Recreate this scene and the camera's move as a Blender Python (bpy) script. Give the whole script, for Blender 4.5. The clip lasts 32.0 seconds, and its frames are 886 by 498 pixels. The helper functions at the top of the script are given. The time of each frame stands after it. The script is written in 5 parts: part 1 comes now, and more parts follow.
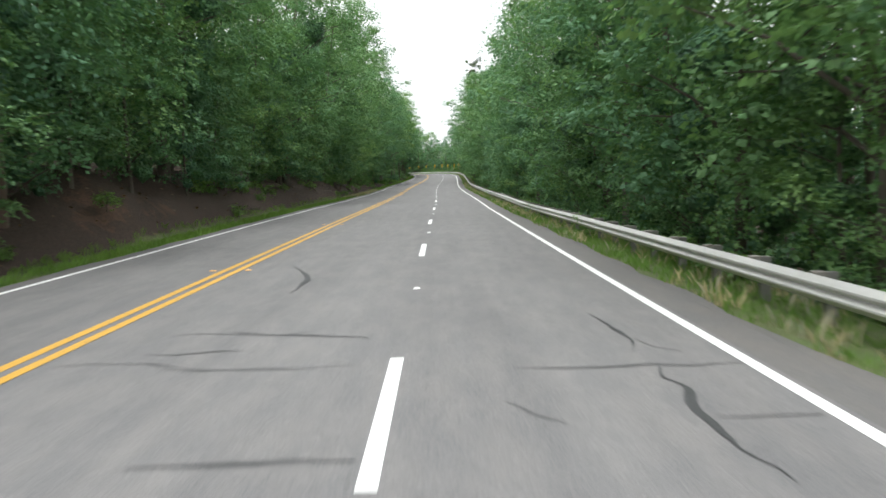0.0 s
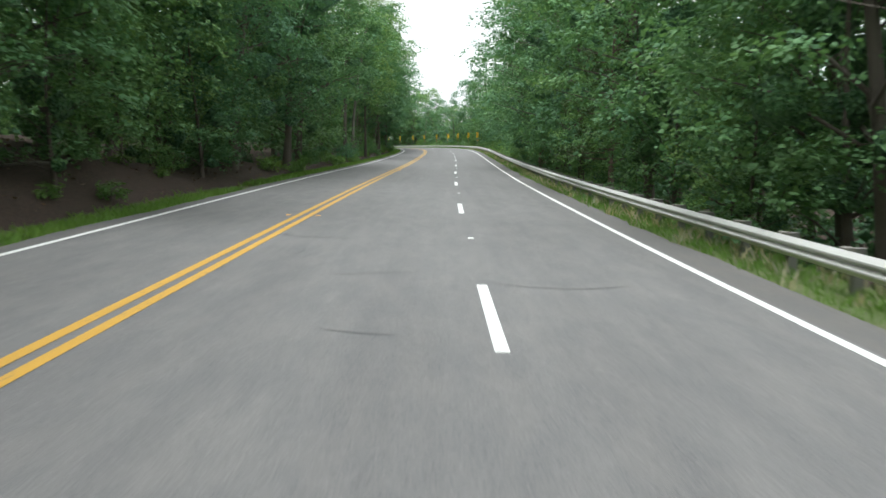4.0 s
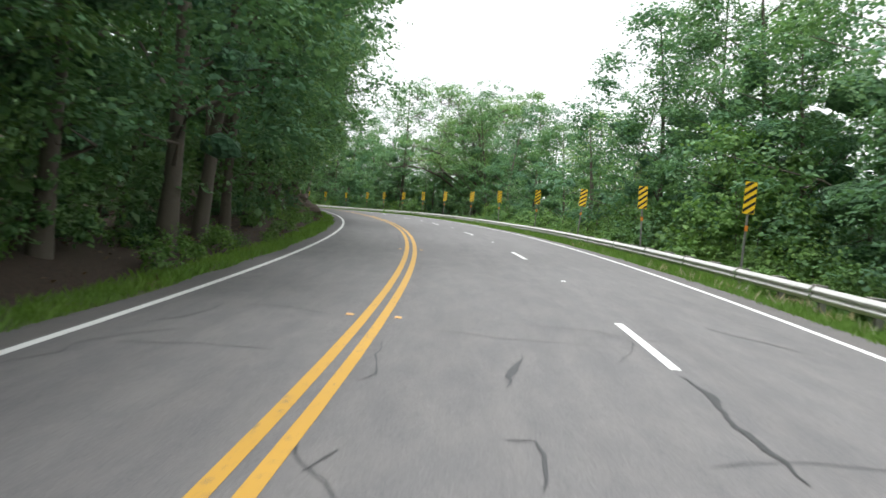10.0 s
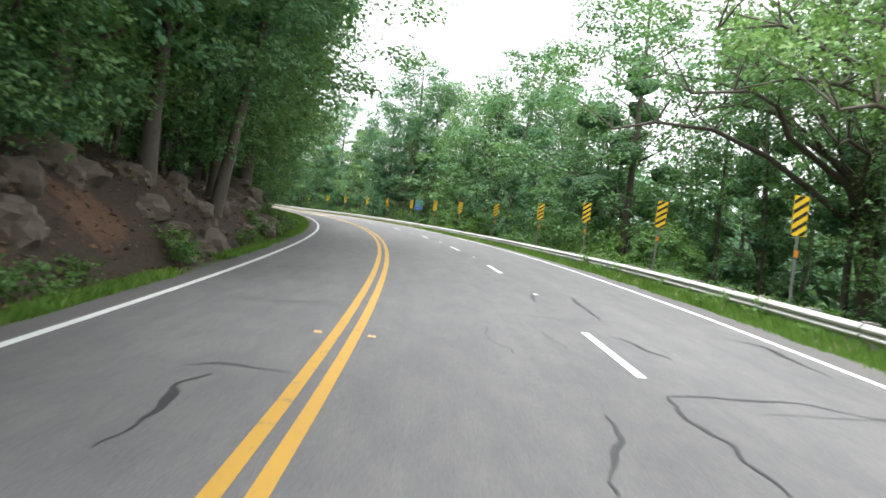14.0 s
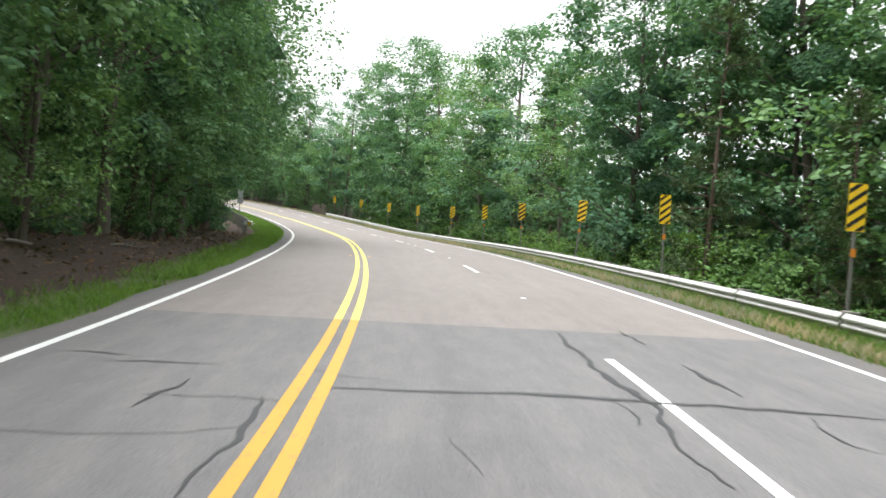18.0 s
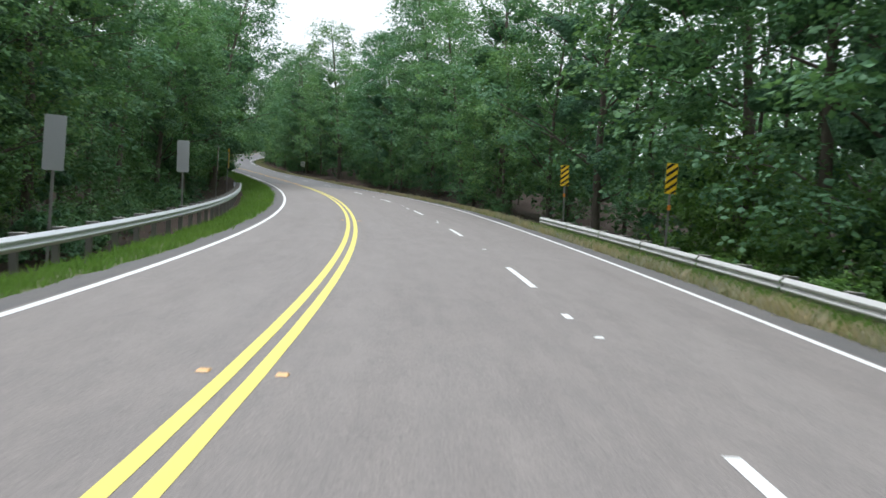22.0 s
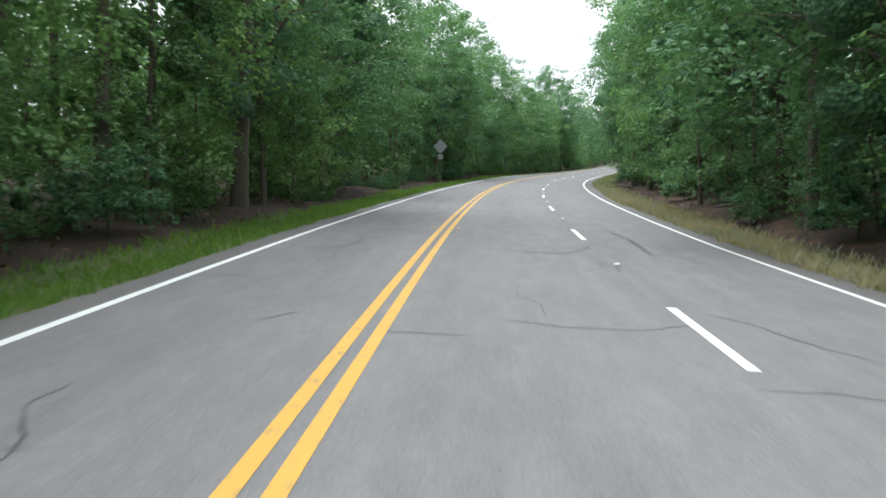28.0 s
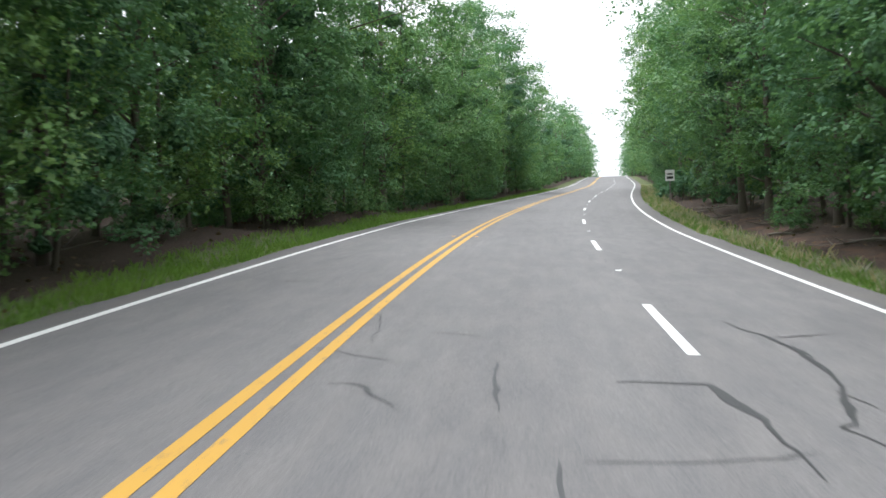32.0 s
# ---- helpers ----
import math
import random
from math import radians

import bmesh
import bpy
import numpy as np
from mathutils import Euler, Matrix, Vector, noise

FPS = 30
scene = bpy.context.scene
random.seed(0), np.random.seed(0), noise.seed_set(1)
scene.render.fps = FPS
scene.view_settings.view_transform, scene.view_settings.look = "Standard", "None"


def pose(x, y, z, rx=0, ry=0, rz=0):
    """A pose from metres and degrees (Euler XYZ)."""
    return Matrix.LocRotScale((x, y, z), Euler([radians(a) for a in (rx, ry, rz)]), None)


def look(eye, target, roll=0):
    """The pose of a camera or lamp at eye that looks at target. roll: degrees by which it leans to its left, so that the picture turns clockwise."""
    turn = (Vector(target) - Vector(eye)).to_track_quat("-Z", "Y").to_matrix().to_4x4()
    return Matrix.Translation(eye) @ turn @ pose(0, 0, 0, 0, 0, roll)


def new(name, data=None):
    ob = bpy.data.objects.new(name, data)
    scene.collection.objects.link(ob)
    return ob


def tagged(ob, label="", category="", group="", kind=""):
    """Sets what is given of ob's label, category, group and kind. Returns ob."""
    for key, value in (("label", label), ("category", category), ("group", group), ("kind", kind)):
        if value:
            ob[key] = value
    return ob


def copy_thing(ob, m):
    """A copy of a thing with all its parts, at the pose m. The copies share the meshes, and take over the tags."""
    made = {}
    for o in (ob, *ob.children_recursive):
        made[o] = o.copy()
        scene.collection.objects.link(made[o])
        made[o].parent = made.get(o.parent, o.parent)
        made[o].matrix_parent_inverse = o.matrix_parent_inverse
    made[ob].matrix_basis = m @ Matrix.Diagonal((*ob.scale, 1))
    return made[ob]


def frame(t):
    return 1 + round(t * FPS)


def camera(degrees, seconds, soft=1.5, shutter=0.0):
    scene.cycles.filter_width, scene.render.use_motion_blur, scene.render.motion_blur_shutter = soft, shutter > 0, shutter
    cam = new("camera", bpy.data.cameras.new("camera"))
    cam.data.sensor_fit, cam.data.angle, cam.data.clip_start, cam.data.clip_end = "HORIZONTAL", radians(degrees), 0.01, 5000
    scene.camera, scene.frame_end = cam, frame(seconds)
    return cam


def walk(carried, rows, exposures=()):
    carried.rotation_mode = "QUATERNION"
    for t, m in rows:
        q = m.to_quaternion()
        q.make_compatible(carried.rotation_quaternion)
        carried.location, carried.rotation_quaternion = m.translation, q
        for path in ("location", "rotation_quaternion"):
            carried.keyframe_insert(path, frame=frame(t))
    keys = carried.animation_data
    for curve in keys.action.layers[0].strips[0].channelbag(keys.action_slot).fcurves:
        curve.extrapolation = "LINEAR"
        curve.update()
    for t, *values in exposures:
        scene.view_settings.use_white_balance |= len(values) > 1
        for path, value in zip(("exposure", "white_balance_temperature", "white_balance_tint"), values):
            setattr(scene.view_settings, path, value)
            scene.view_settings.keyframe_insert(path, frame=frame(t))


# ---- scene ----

# ================= camera and its walk =================
cam = camera(61.00, 32.0, soft=1.6, shutter=0.16)
ROWS = [
    (0.0, 4.071, 7.986, 2.088, 87.26, 1.27, -0.31),
    (0.5, 3.922, 19.201, 2.586, 86.77, 2.07, 0.37),
    (1.0, 3.816, 30.289, 3.096, 86.47, 2.89, 0.77),
    (1.5, 3.788, 41.041, 3.612, 86.45, 3.98, 0.75),
    (2.0, 3.781, 51.613, 4.121, 86.44, 4.65, 0.77),
    (2.5, 3.723, 62.102, 4.612, 86.31, 4.11, 0.08),
    (3.0, 3.609, 72.458, 5.100, 86.08, 3.04, -0.47),
    (3.5, 3.446, 82.646, 5.618, 85.81, 1.50, -0.33),
    (4.0, 3.268, 92.707, 6.157, 85.48, -0.67, -0.44),
    (4.5, 3.140, 102.695, 6.722, 85.15, -2.92, -0.75),
    (5.0, 3.109, 112.668, 7.328, 84.89, -4.68, -1.11),
    (5.5, 3.205, 122.678, 7.941, 84.79, -5.39, -1.46),
    (6.0, 3.414, 132.732, 8.549, 88.59, -1.15, 4.63),
    (6.5, 3.626, 142.565, 9.129, 90.34, -0.10, 3.67),
    (7.0, 3.820, 152.230, 9.724, 91.09, 0.58, 2.15),
    (7.5, 3.900, 161.702, 10.415, 89.77, 1.46, 0.07),
    (8.0, 3.864, 171.050, 11.128, 88.05, 2.07, -1.19),
    (8.5, 3.765, 180.361, 11.814, 87.31, 2.28, 1.92),
    (9.0, 3.574, 189.543, 12.495, 86.97, 2.37, 5.29),
    (9.5, 3.183, 198.475, 13.158, 88.37, -1.11, 5.75),
    (10.0, 2.650, 207.319, 13.785, 89.77, -5.38, 6.37),
    (10.5, 1.977, 216.244, 14.384, 89.24, -6.77, 7.02),
    (11.0, 0.981, 225.065, 14.949, 88.71, -7.37, 8.39),
    (11.5, -0.358, 233.661, 15.483, 88.97, -7.24, 10.89),
    (12.0, -2.007, 242.024, 15.983, 89.35, -6.96, 13.30),
    (12.5, -3.943, 250.059, 16.418, 89.59, -6.34, 15.48),
    (13.0, -6.111, 257.944, 16.826, 89.72, -5.87, 17.61),
    (13.5, -8.474, 265.855, 17.250, 89.60, -6.59, 19.29),
    (14.0, -11.087, 273.690, 17.655, 89.47, -7.32, 20.64),
    (14.5, -13.965, 281.400, 18.025, 89.59, -6.44, 22.18),
    (15.0, -17.156, 289.085, 18.389, 89.50, -5.75, 23.99),
    (15.5, -20.594, 296.724, 18.738, 89.28, -5.14, 26.01),
    (16.0, -24.274, 304.247, 19.061, 88.97, -4.62, 28.25),
    (16.5, -28.193, 311.577, 19.360, 88.64, -4.25, 30.52),
    (17.0, -32.439, 318.590, 19.623, 88.19, -4.02, 32.37),
    (17.5, -36.624, 325.003, 19.843, 88.68, -4.14, 33.82),
    (18.0, -41.030, 331.267, 20.069, 89.17, -4.43, 35.55),
    (18.5, -45.877, 337.845, 20.331, 88.26, -5.14, 37.91),
    (19.0, -51.108, 344.372, 20.589, 87.34, -5.71, 40.06),
    (19.5, -56.692, 350.635, 20.840, 87.32, -5.75, 42.04),
    (20.0, -62.473, 356.751, 21.064, 87.31, -5.76, 44.25),
    (20.5, -68.294, 362.701, 21.230, 87.37, -4.50, 46.75),
    (21.0, -74.354, 368.553, 21.372, 87.48, -3.25, 49.28),
    (21.5, -80.910, 374.366, 21.555, 87.59, -3.32, 51.12),
    (22.0, -87.772, 379.947, 21.811, 87.80, -3.50, 53.09),
    (22.5, -94.772, 385.175, 22.145, 89.06, -4.15, 55.83),
    (23.0, -101.923, 390.038, 22.543, 90.18, -4.70, 58.81),
    (23.5, -109.106, 394.467, 22.965, 88.71, -4.51, 62.47),
    (24.0, -116.494, 398.586, 23.442, 87.25, -4.31, 65.81),
    (24.5, -124.313, 402.429, 24.025, 88.10, -5.02, 67.59),
    (25.0, -132.399, 405.945, 24.615, 88.94, -5.73, 69.35),
    (25.5, -140.633, 409.129, 25.188, 88.46, -4.87, 73.20),
    (26.0, -149.071, 412.009, 25.764, 87.83, -3.37, 77.01),
    (26.5, -157.779, 414.635, 26.371, 87.64, -1.96, 77.69),
    (27.0, -166.355, 416.960, 26.999, 87.72, -1.25, 78.77),
    (27.5, -174.859, 419.070, 27.653, 87.91, -0.75, 79.42),
    (28.0, -183.318, 421.087, 28.315, 88.17, -0.29, 79.52),
    (28.5, -191.762, 423.127, 28.976, 88.44, 0.29, 78.95),
    (29.0, -200.169, 425.284, 29.621, 88.77, 1.12, 77.85),
    (29.5, -208.627, 427.577, 30.353, 89.15, 1.98, 76.52),
    (30.0, -217.083, 430.013, 31.102, 89.38, 2.47, 75.31),
    (30.5, -225.464, 432.674, 31.800, 89.14, 1.53, 74.07),
    (31.0, -233.792, 435.530, 32.500, 88.91, 0.58, 72.73),
    (31.5, -242.096, 438.521, 33.208, 89.21, 0.73, 72.74),
    (32.0, -250.324, 441.729, 33.913, 89.73, 0.98, 73.62),
]
walk(cam, [(t, pose(*p)) for t, *p in ROWS], exposures=[(0.0, 0.83, 6180.0, 7.5), (1.0, 0.93, 6150.0, 8.5), (2.0, 0.98, 6100.0, 8.5), (3.0, 0.80, 6050.0, 3.5), (6.0, 1.04, 6050.0, 8.5), (7.0, 0.90, 6100.0, 8.5), (8.0, 0.89, 6110.0, 8.7), (9.0, 0.92, 6130.0, 9.0), (10.0, 0.95, 6150.0, 9.5), (12.0, 0.79, 6150.0, 9.5), (13.0, 1.04, 6150.0, 9.5), (14.0, 1.46, 6120.0, 9.5), (17.0, 1.16, 6120.0, 10.5), (18.0, 1.28, 6200.0, 10.5), (19.0, 1.01, 6400.0, 13.5), (20.0, 0.93, 6250.0, 11.5), (22.0, 0.55, 5800.0, 8.5), (24.0, 0.58, 5800.0, 10.5), (25.0, 0.81, 5800.0, 8.5), (26.0, 0.75, 5750.0, 3.5), (29.0, 1.22, 5950.0, 9.5), (30.0, 1.20, 5950.0, 10.5), (31.0, 1.03, 5950.0, 10.5), (32.0, 1.05, 5980.0, 10.5)])

# ================= sky, sun =================
SUN_EL, SUN_AZ = radians(80), radians(230)
world = bpy.data.worlds.new("overcast_sky")
scene.world = world
world.use_nodes = True
wn, wl = world.node_tree.nodes, world.node_tree.links
wn.clear()
sky = wn.new("ShaderNodeTexSky")
sky.sky_type = "NISHITA"
sky.sun_disc = False
sky.sun_elevation, sky.sun_rotation = SUN_EL, SUN_AZ
sky.air_density, sky.dust_density, sky.ozone_density = 1.0, 4.0, 1.0
sat = wn.new("ShaderNodeHueSaturation")
sat.inputs["Saturation"].default_value = 0.12
bg = wn.new("ShaderNodeBackground")
bg.inputs["Strength"].default_value = 0.15
wout = wn.new("ShaderNodeOutputWorld")
wl.new(sky.outputs[0], sat.inputs["Color"])
cloud = wn.new("ShaderNodeMix")
cloud.data_type = "RGBA"
cloud.inputs[0].default_value = 0.65
cloud.inputs[7].default_value = (6.0, 5.92, 5.75, 1.0)
wl.new(sat.outputs[0], cloud.inputs[6])
wl.new(cloud.outputs[2], bg.inputs["Color"])
wl.new(bg.outputs[0], wout.inputs["Surface"])
sun_data = bpy.data.lights.new("sun", "SUN")
sun_data.energy, sun_data.angle, sun_data.color = 1.9, radians(40), (1.0, 0.97, 0.92)
sun = new("sun", sun_data)
sun.matrix_world = look((0, 0, 60), Vector((0, 0, 60)) - Vector((math.sin(SUN_AZ) * math.cos(SUN_EL), math.cos(SUN_AZ) * math.cos(SUN_EL), math.sin(SUN_EL))))


# ================= materials =================
def mat(name):
    m = bpy.data.materials.new(name)
    m.use_nodes = True
    b = m.node_tree.nodes["Principled BSDF"]
    return m, m.node_tree.nodes, m.node_tree.links, b


def tex_noise(n, l, scale, detail=4.0, rough=0.55, coord=None, stretch=None):
    t = n.new("ShaderNodeTexNoise")
    t.inputs["Scale"].default_value, t.inputs["Detail"].default_value, t.inputs["Roughness"].default_value = scale, detail, rough
    c = coord or n.new("ShaderNodeTexCoord").outputs["Object"]
    if stretch:
        mp = n.new("ShaderNodeMapping")
        mp.inputs["Scale"].default_value = stretch
        l.new(c, mp.inputs["Vector"])
        c = mp.outputs[0]
    l.new(c, t.inputs["Vector"])
    return t.outputs["Fac"]


def ramp(n, l, fac, stops):
    r = n.new("ShaderNodeValToRGB")
    while len(r.color_ramp.elements) < len(stops):
        r.color_ramp.elements.new(0.5)
    for e, (p, c) in zip(r.color_ramp.elements, stops):
        e.position, e.color = p, (*c, 1.0)
    l.new(fac, r.inputs["Fac"])
    return r.outputs["Color"]


def mix(n, l, fac, a, b, mode="MIX"):
    x = n.new("ShaderNodeMix")
    x.data_type, x.blend_type = "RGBA", mode
    for sock, v in ((x.inputs[0], fac), (x.inputs[6], a), (x.inputs[7], b)):
        if isinstance(v, bpy.types.NodeSocket):
            l.new(v, sock)
        elif isinstance(v, tuple):
            sock.default_value = (*v, 1.0)
        else:
            sock.default_value = v
    return x.outputs[2]


def bump(n, l, b, height, strength=0.3, dist=0.01):
    u = n.new("ShaderNodeBump")
    u.inputs["Strength"].default_value, u.inputs["Distance"].default_value = strength, dist
    l.new(height, u.inputs["Height"])
    l.new(u.outputs[0], b.inputs["Normal"])


def asphalt(name, dark, light, brown):
    m, n, l, b = mat(name)
    grain = tex_noise(n, l, 55.0, 3.0, 0.75)
    patch = tex_noise(n, l, 0.22, 5.0, 0.62)
    uv = n.new("ShaderNodeUVMap").outputs[0]
    spots = tex_noise(n, l, 1.0, 6.0, 0.7, uv, (2.6, 0.8, 1.0))
    blotch = tex_noise(n, l, 1.0, 4.0, 0.65, uv, (0.9, 0.10, 1.0))
    lanes = tex_noise(n, l, 1.0, 3.0, 0.5, uv, (0.9, 0.012, 1.0))
    streak = tex_noise(n, l, 1.0, 4.0, 0.6, uv, (5.0, 0.10, 1.0))
    base = ramp(n, l, patch, [(0.34, dark), (0.66, light)])
    base = mix(n, l, 0.55, base, ramp(n, l, lanes, [(0.36, dark), (0.64, light)]))
    base = mix(n, l, 0.35, base, ramp(n, l, streak, [(0.30, dark), (0.70, light)]))
    base = mix(n, l, 0.28, base, ramp(n, l, blotch, [(0.38, dark), (0.62, light)]))
    base = mix(n, l, 0.42, base, ramp(n, l, spots, [(0.40, dark), (0.62, brown)]))
    base = mix(n, l, 0.35, base, ramp(n, l, grain, [(0.3, (0.02, 0.02, 0.021)), (0.7, tuple(1.6 * c for c in light))]))
    l.new(base, b.inputs["Base Color"])
    b.inputs["Roughness"].default_value = 0.78
    bump(n, l, b, grain, 0.4, 0.005)
    return m


def paint(name, colour, under, wear=0.46):
    m, n, l, b = mat(name)
    fine = tex_noise(n, l, 9.0, 6.0, 0.75)
    wide = tex_noise(n, l, 0.8, 3.0, 0.5)
    col = mix(n, l, wide, colour, tuple(0.86 * c for c in colour))
    col = mix(n, l, ramp(n, l, fine, [(wear - 0.16, (1, 1, 1)), (wear - 0.08, (0, 0, 0))]), col, under)
    l.new(col, b.inputs["Base Color"])
    b.inputs["Roughness"].default_value = 0.6
    return m


def simple(name, a, c, scale, rough, metal=0.0, bump_s=0.2, detail=4.0):
    m, n, l, b = mat(name)
    f = tex_noise(n, l, scale, detail, 0.6)
    f2 = tex_noise(n, l, scale * 0.12, 3.0, 0.5)
    l.new(mix(n, l, f2, ramp(n, l, f, [(0.3, a), (0.7, c)]), ramp(n, l, f, [(0.35, c), (0.75, a)])), b.inputs["Base Color"])
    b.inputs["Roughness"].default_value, b.inputs["Metallic"].default_value = rough, metal
    if bump_s:
        bump(n, l, b, f, bump_s, 0.02)
    return m


def leaf_mat(name, a, c, d, through_light=0.3):
    """Green leaves: each leaf its own tint, each plant its own hue."""
    m, n, l, b = mat(name)
    isl = n.new("ShaderNodeNewGeometry").outputs["Random Per Island"]
    rnd = n.new("ShaderNodeObjectInfo").outputs["Random"]
    col = ramp(n, l, isl, [(0.0, a), (0.62, c), (1.0, tuple(min(0.5, 1.5 * v) for v in c))])
    clump = tex_noise(n, l, 0.55, 3.0, 0.6)
    col = mix(n, l, ramp(n, l, clump, [(0.42, (0, 0, 0)), (0.66, (0.55, 0.55, 0.55))]), col, tuple(v * k for v, k in zip(c, (1.75, 1.40, 1.1))))
    col = mix(n, l, ramp(n, l, rnd, [(0.1, (0, 0, 0)), (0.9, (0.85, 0.85, 0.85))]), col, d)
    l.new(col, b.inputs["Base Color"])
    b.inputs["Roughness"].default_value = 0.58
    b.inputs["Specular IOR Level"].default_value = 0.3
    tr = n.new("ShaderNodeBsdfTranslucent")
    l.new(mix(n, l, 0.5, col, (0.16, 0.30, 0.03)), tr.inputs["Color"])
    ms = n.new("ShaderNodeMixShader")
    ms.inputs[0].default_value = through_light
    l.new(b.outputs[0], ms.inputs[1])
    l.new(tr.outputs[0], ms.inputs[2])
    l.new(ms.outputs[0], n["Material Output"].inputs["Surface"])
    return m


ASPHALT_OLD = asphalt("old_asphalt", (0.078, 0.076, 0.080), (0.206, 0.200, 0.199), (0.180, 0.164, 0.154))
ASPHALT_NEW = asphalt("newer_asphalt", (0.146, 0.128, 0.120), (0.272, 0.244, 0.228), (0.238, 0.204, 0.184))
SHOULDER = asphalt("shoulder_asphalt", (0.078, 0.075, 0.075), (0.155, 0.148, 0.144), (0.14, 0.118, 0.10))
SCUFF = simple("pale_scuff", (0.17, 0.17, 0.17), (0.34, 0.34, 0.33), 22.0, 0.8, 0, 0.1)
TAR = simple("crack_tar", (0.026, 0.027, 0.029), (0.062, 0.062, 0.064), 30.0, 0.55, 0, 0.2)
WHITE = paint("white_paint", (0.80, 0.80, 0.78), (0.30, 0.30, 0.30), 0.48)
YELLOW_OLD = paint("aged_yellow_paint", (0.58, 0.33, 0.05), (0.22, 0.17, 0.10), 0.50)
YELLOW_NEW = paint("fresh_yellow_paint", (0.78, 0.67, 0.15), (0.45, 0.38, 0.12), 0.40)
STEEL = simple("galvanised_steel", (0.58, 0.60, 0.62), (0.74, 0.76, 0.78), 14.0, 0.40, 0.45, 0.1)
STEEL_WEATHERED = simple("weathered_zinc", (0.42, 0.405, 0.38), (0.72, 0.71, 0.69), 5.0, 0.45, 0.2, 0.15)
POST_STEEL = simple("post_steel", (0.16, 0.16, 0.15), (0.28, 0.27, 0.25), 12.0, 0.6, 0.4, 0.2)
POST_WOOD = simple("post_wood", (0.17, 0.155, 0.135), (0.34, 0.32, 0.29), 18.0, 0.85, 0, 0.4)
SIGN_YELLOW = simple("sign_yellow", (0.92, 0.58, 0.015), (0.97, 0.65, 0.02), 5.0, 0.45, 0, 0.0)
SIGN_BLACK = simple("sign_black", (0.012, 0.012, 0.012), (0.025, 0.024, 0.022), 8.0, 0.5, 0, 0.0)
SIGN_ORANGE = simple("sign_orange", (0.65, 0.20, 0.02), (0.75, 0.27, 0.03), 8.0, 0.45, 0, 0.0)
SIGN_GREEN = simple("sign_green", (0.005, 0.19, 0.125), (0.01, 0.23, 0.155), 6.0, 0.4, 0, 0.0)
SIGN_BLUE = simple("sign_blue", (0.02, 0.12, 0.46), (0.03, 0.15, 0.54), 6.0, 0.4, 0, 0.0)
SIGN_WHITE = simple("sign_white", (0.66, 0.66, 0.64), (0.76, 0.76, 0.74), 6.0, 0.45, 0, 0.0)
ALU_BACK = simple("bare_aluminium", (0.32, 0.33, 0.34), (0.45, 0.46, 0.47), 5.0, 0.5, 0.5, 0.05)
BARK = simple("bark", (0.055, 0.043, 0.034), (0.17, 0.145, 0.12), 9.0, 0.92, 0, 0.9, 6.0)
BARK_PALE = simple("pale_bark", (0.11, 0.095, 0.08), (0.27, 0.245, 0.21), 7.0, 0.9, 0, 0.6, 6.0)
PINE_BARK = simple("pine_bark", (0.065, 0.045, 0.035), (0.20, 0.14, 0.11), 8.0, 0.92, 0, 1.0, 6.0)
LEAF = leaf_mat("oak_leaves", (0.058, 0.133, 0.060), (0.149, 0.279, 0.120), (0.101, 0.225, 0.135), 0.36)
LEAF_FRESH = leaf_mat("maple_leaves", (0.079, 0.178, 0.064), (0.194, 0.338, 0.124), (0.119, 0.257, 0.127), 0.38)
LEAF_FAR = leaf_mat("forest_leaves", (0.052, 0.121, 0.060), (0.135, 0.245, 0.116), (0.090, 0.200, 0.127), 0.34)


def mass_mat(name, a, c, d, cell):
    """Solid foliage lumps: leaf-sized cells, each with its own tint, darkened for crown shade."""
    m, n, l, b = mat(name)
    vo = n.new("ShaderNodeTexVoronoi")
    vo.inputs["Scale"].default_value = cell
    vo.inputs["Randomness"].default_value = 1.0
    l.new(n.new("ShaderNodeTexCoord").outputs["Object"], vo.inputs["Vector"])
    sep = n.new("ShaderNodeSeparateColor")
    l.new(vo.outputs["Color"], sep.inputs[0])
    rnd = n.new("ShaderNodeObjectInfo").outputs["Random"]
    # tones run darker than the loose leaves: inner shade put into the colour
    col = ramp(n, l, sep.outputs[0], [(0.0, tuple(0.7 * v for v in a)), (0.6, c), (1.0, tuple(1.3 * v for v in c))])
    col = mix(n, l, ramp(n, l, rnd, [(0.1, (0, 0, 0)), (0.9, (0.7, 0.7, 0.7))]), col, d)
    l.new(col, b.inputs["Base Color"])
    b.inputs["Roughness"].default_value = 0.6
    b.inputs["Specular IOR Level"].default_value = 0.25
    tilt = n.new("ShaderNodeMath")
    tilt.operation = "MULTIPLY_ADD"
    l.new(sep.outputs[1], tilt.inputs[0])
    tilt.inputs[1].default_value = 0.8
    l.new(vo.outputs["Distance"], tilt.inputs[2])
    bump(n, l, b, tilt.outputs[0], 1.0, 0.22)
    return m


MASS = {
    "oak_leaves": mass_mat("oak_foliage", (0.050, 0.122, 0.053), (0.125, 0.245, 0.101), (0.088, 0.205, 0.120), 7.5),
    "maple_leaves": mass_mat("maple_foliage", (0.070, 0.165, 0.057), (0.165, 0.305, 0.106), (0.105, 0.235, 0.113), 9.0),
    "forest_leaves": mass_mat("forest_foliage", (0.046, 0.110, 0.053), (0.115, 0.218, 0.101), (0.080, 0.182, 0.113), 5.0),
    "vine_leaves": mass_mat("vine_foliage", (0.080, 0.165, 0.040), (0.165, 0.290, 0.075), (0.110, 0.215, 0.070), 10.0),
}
NEEDLE = leaf_mat("pine_needles", (0.028, 0.062, 0.024), (0.070, 0.110, 0.045), (0.050, 0.085, 0.045), 0.15)
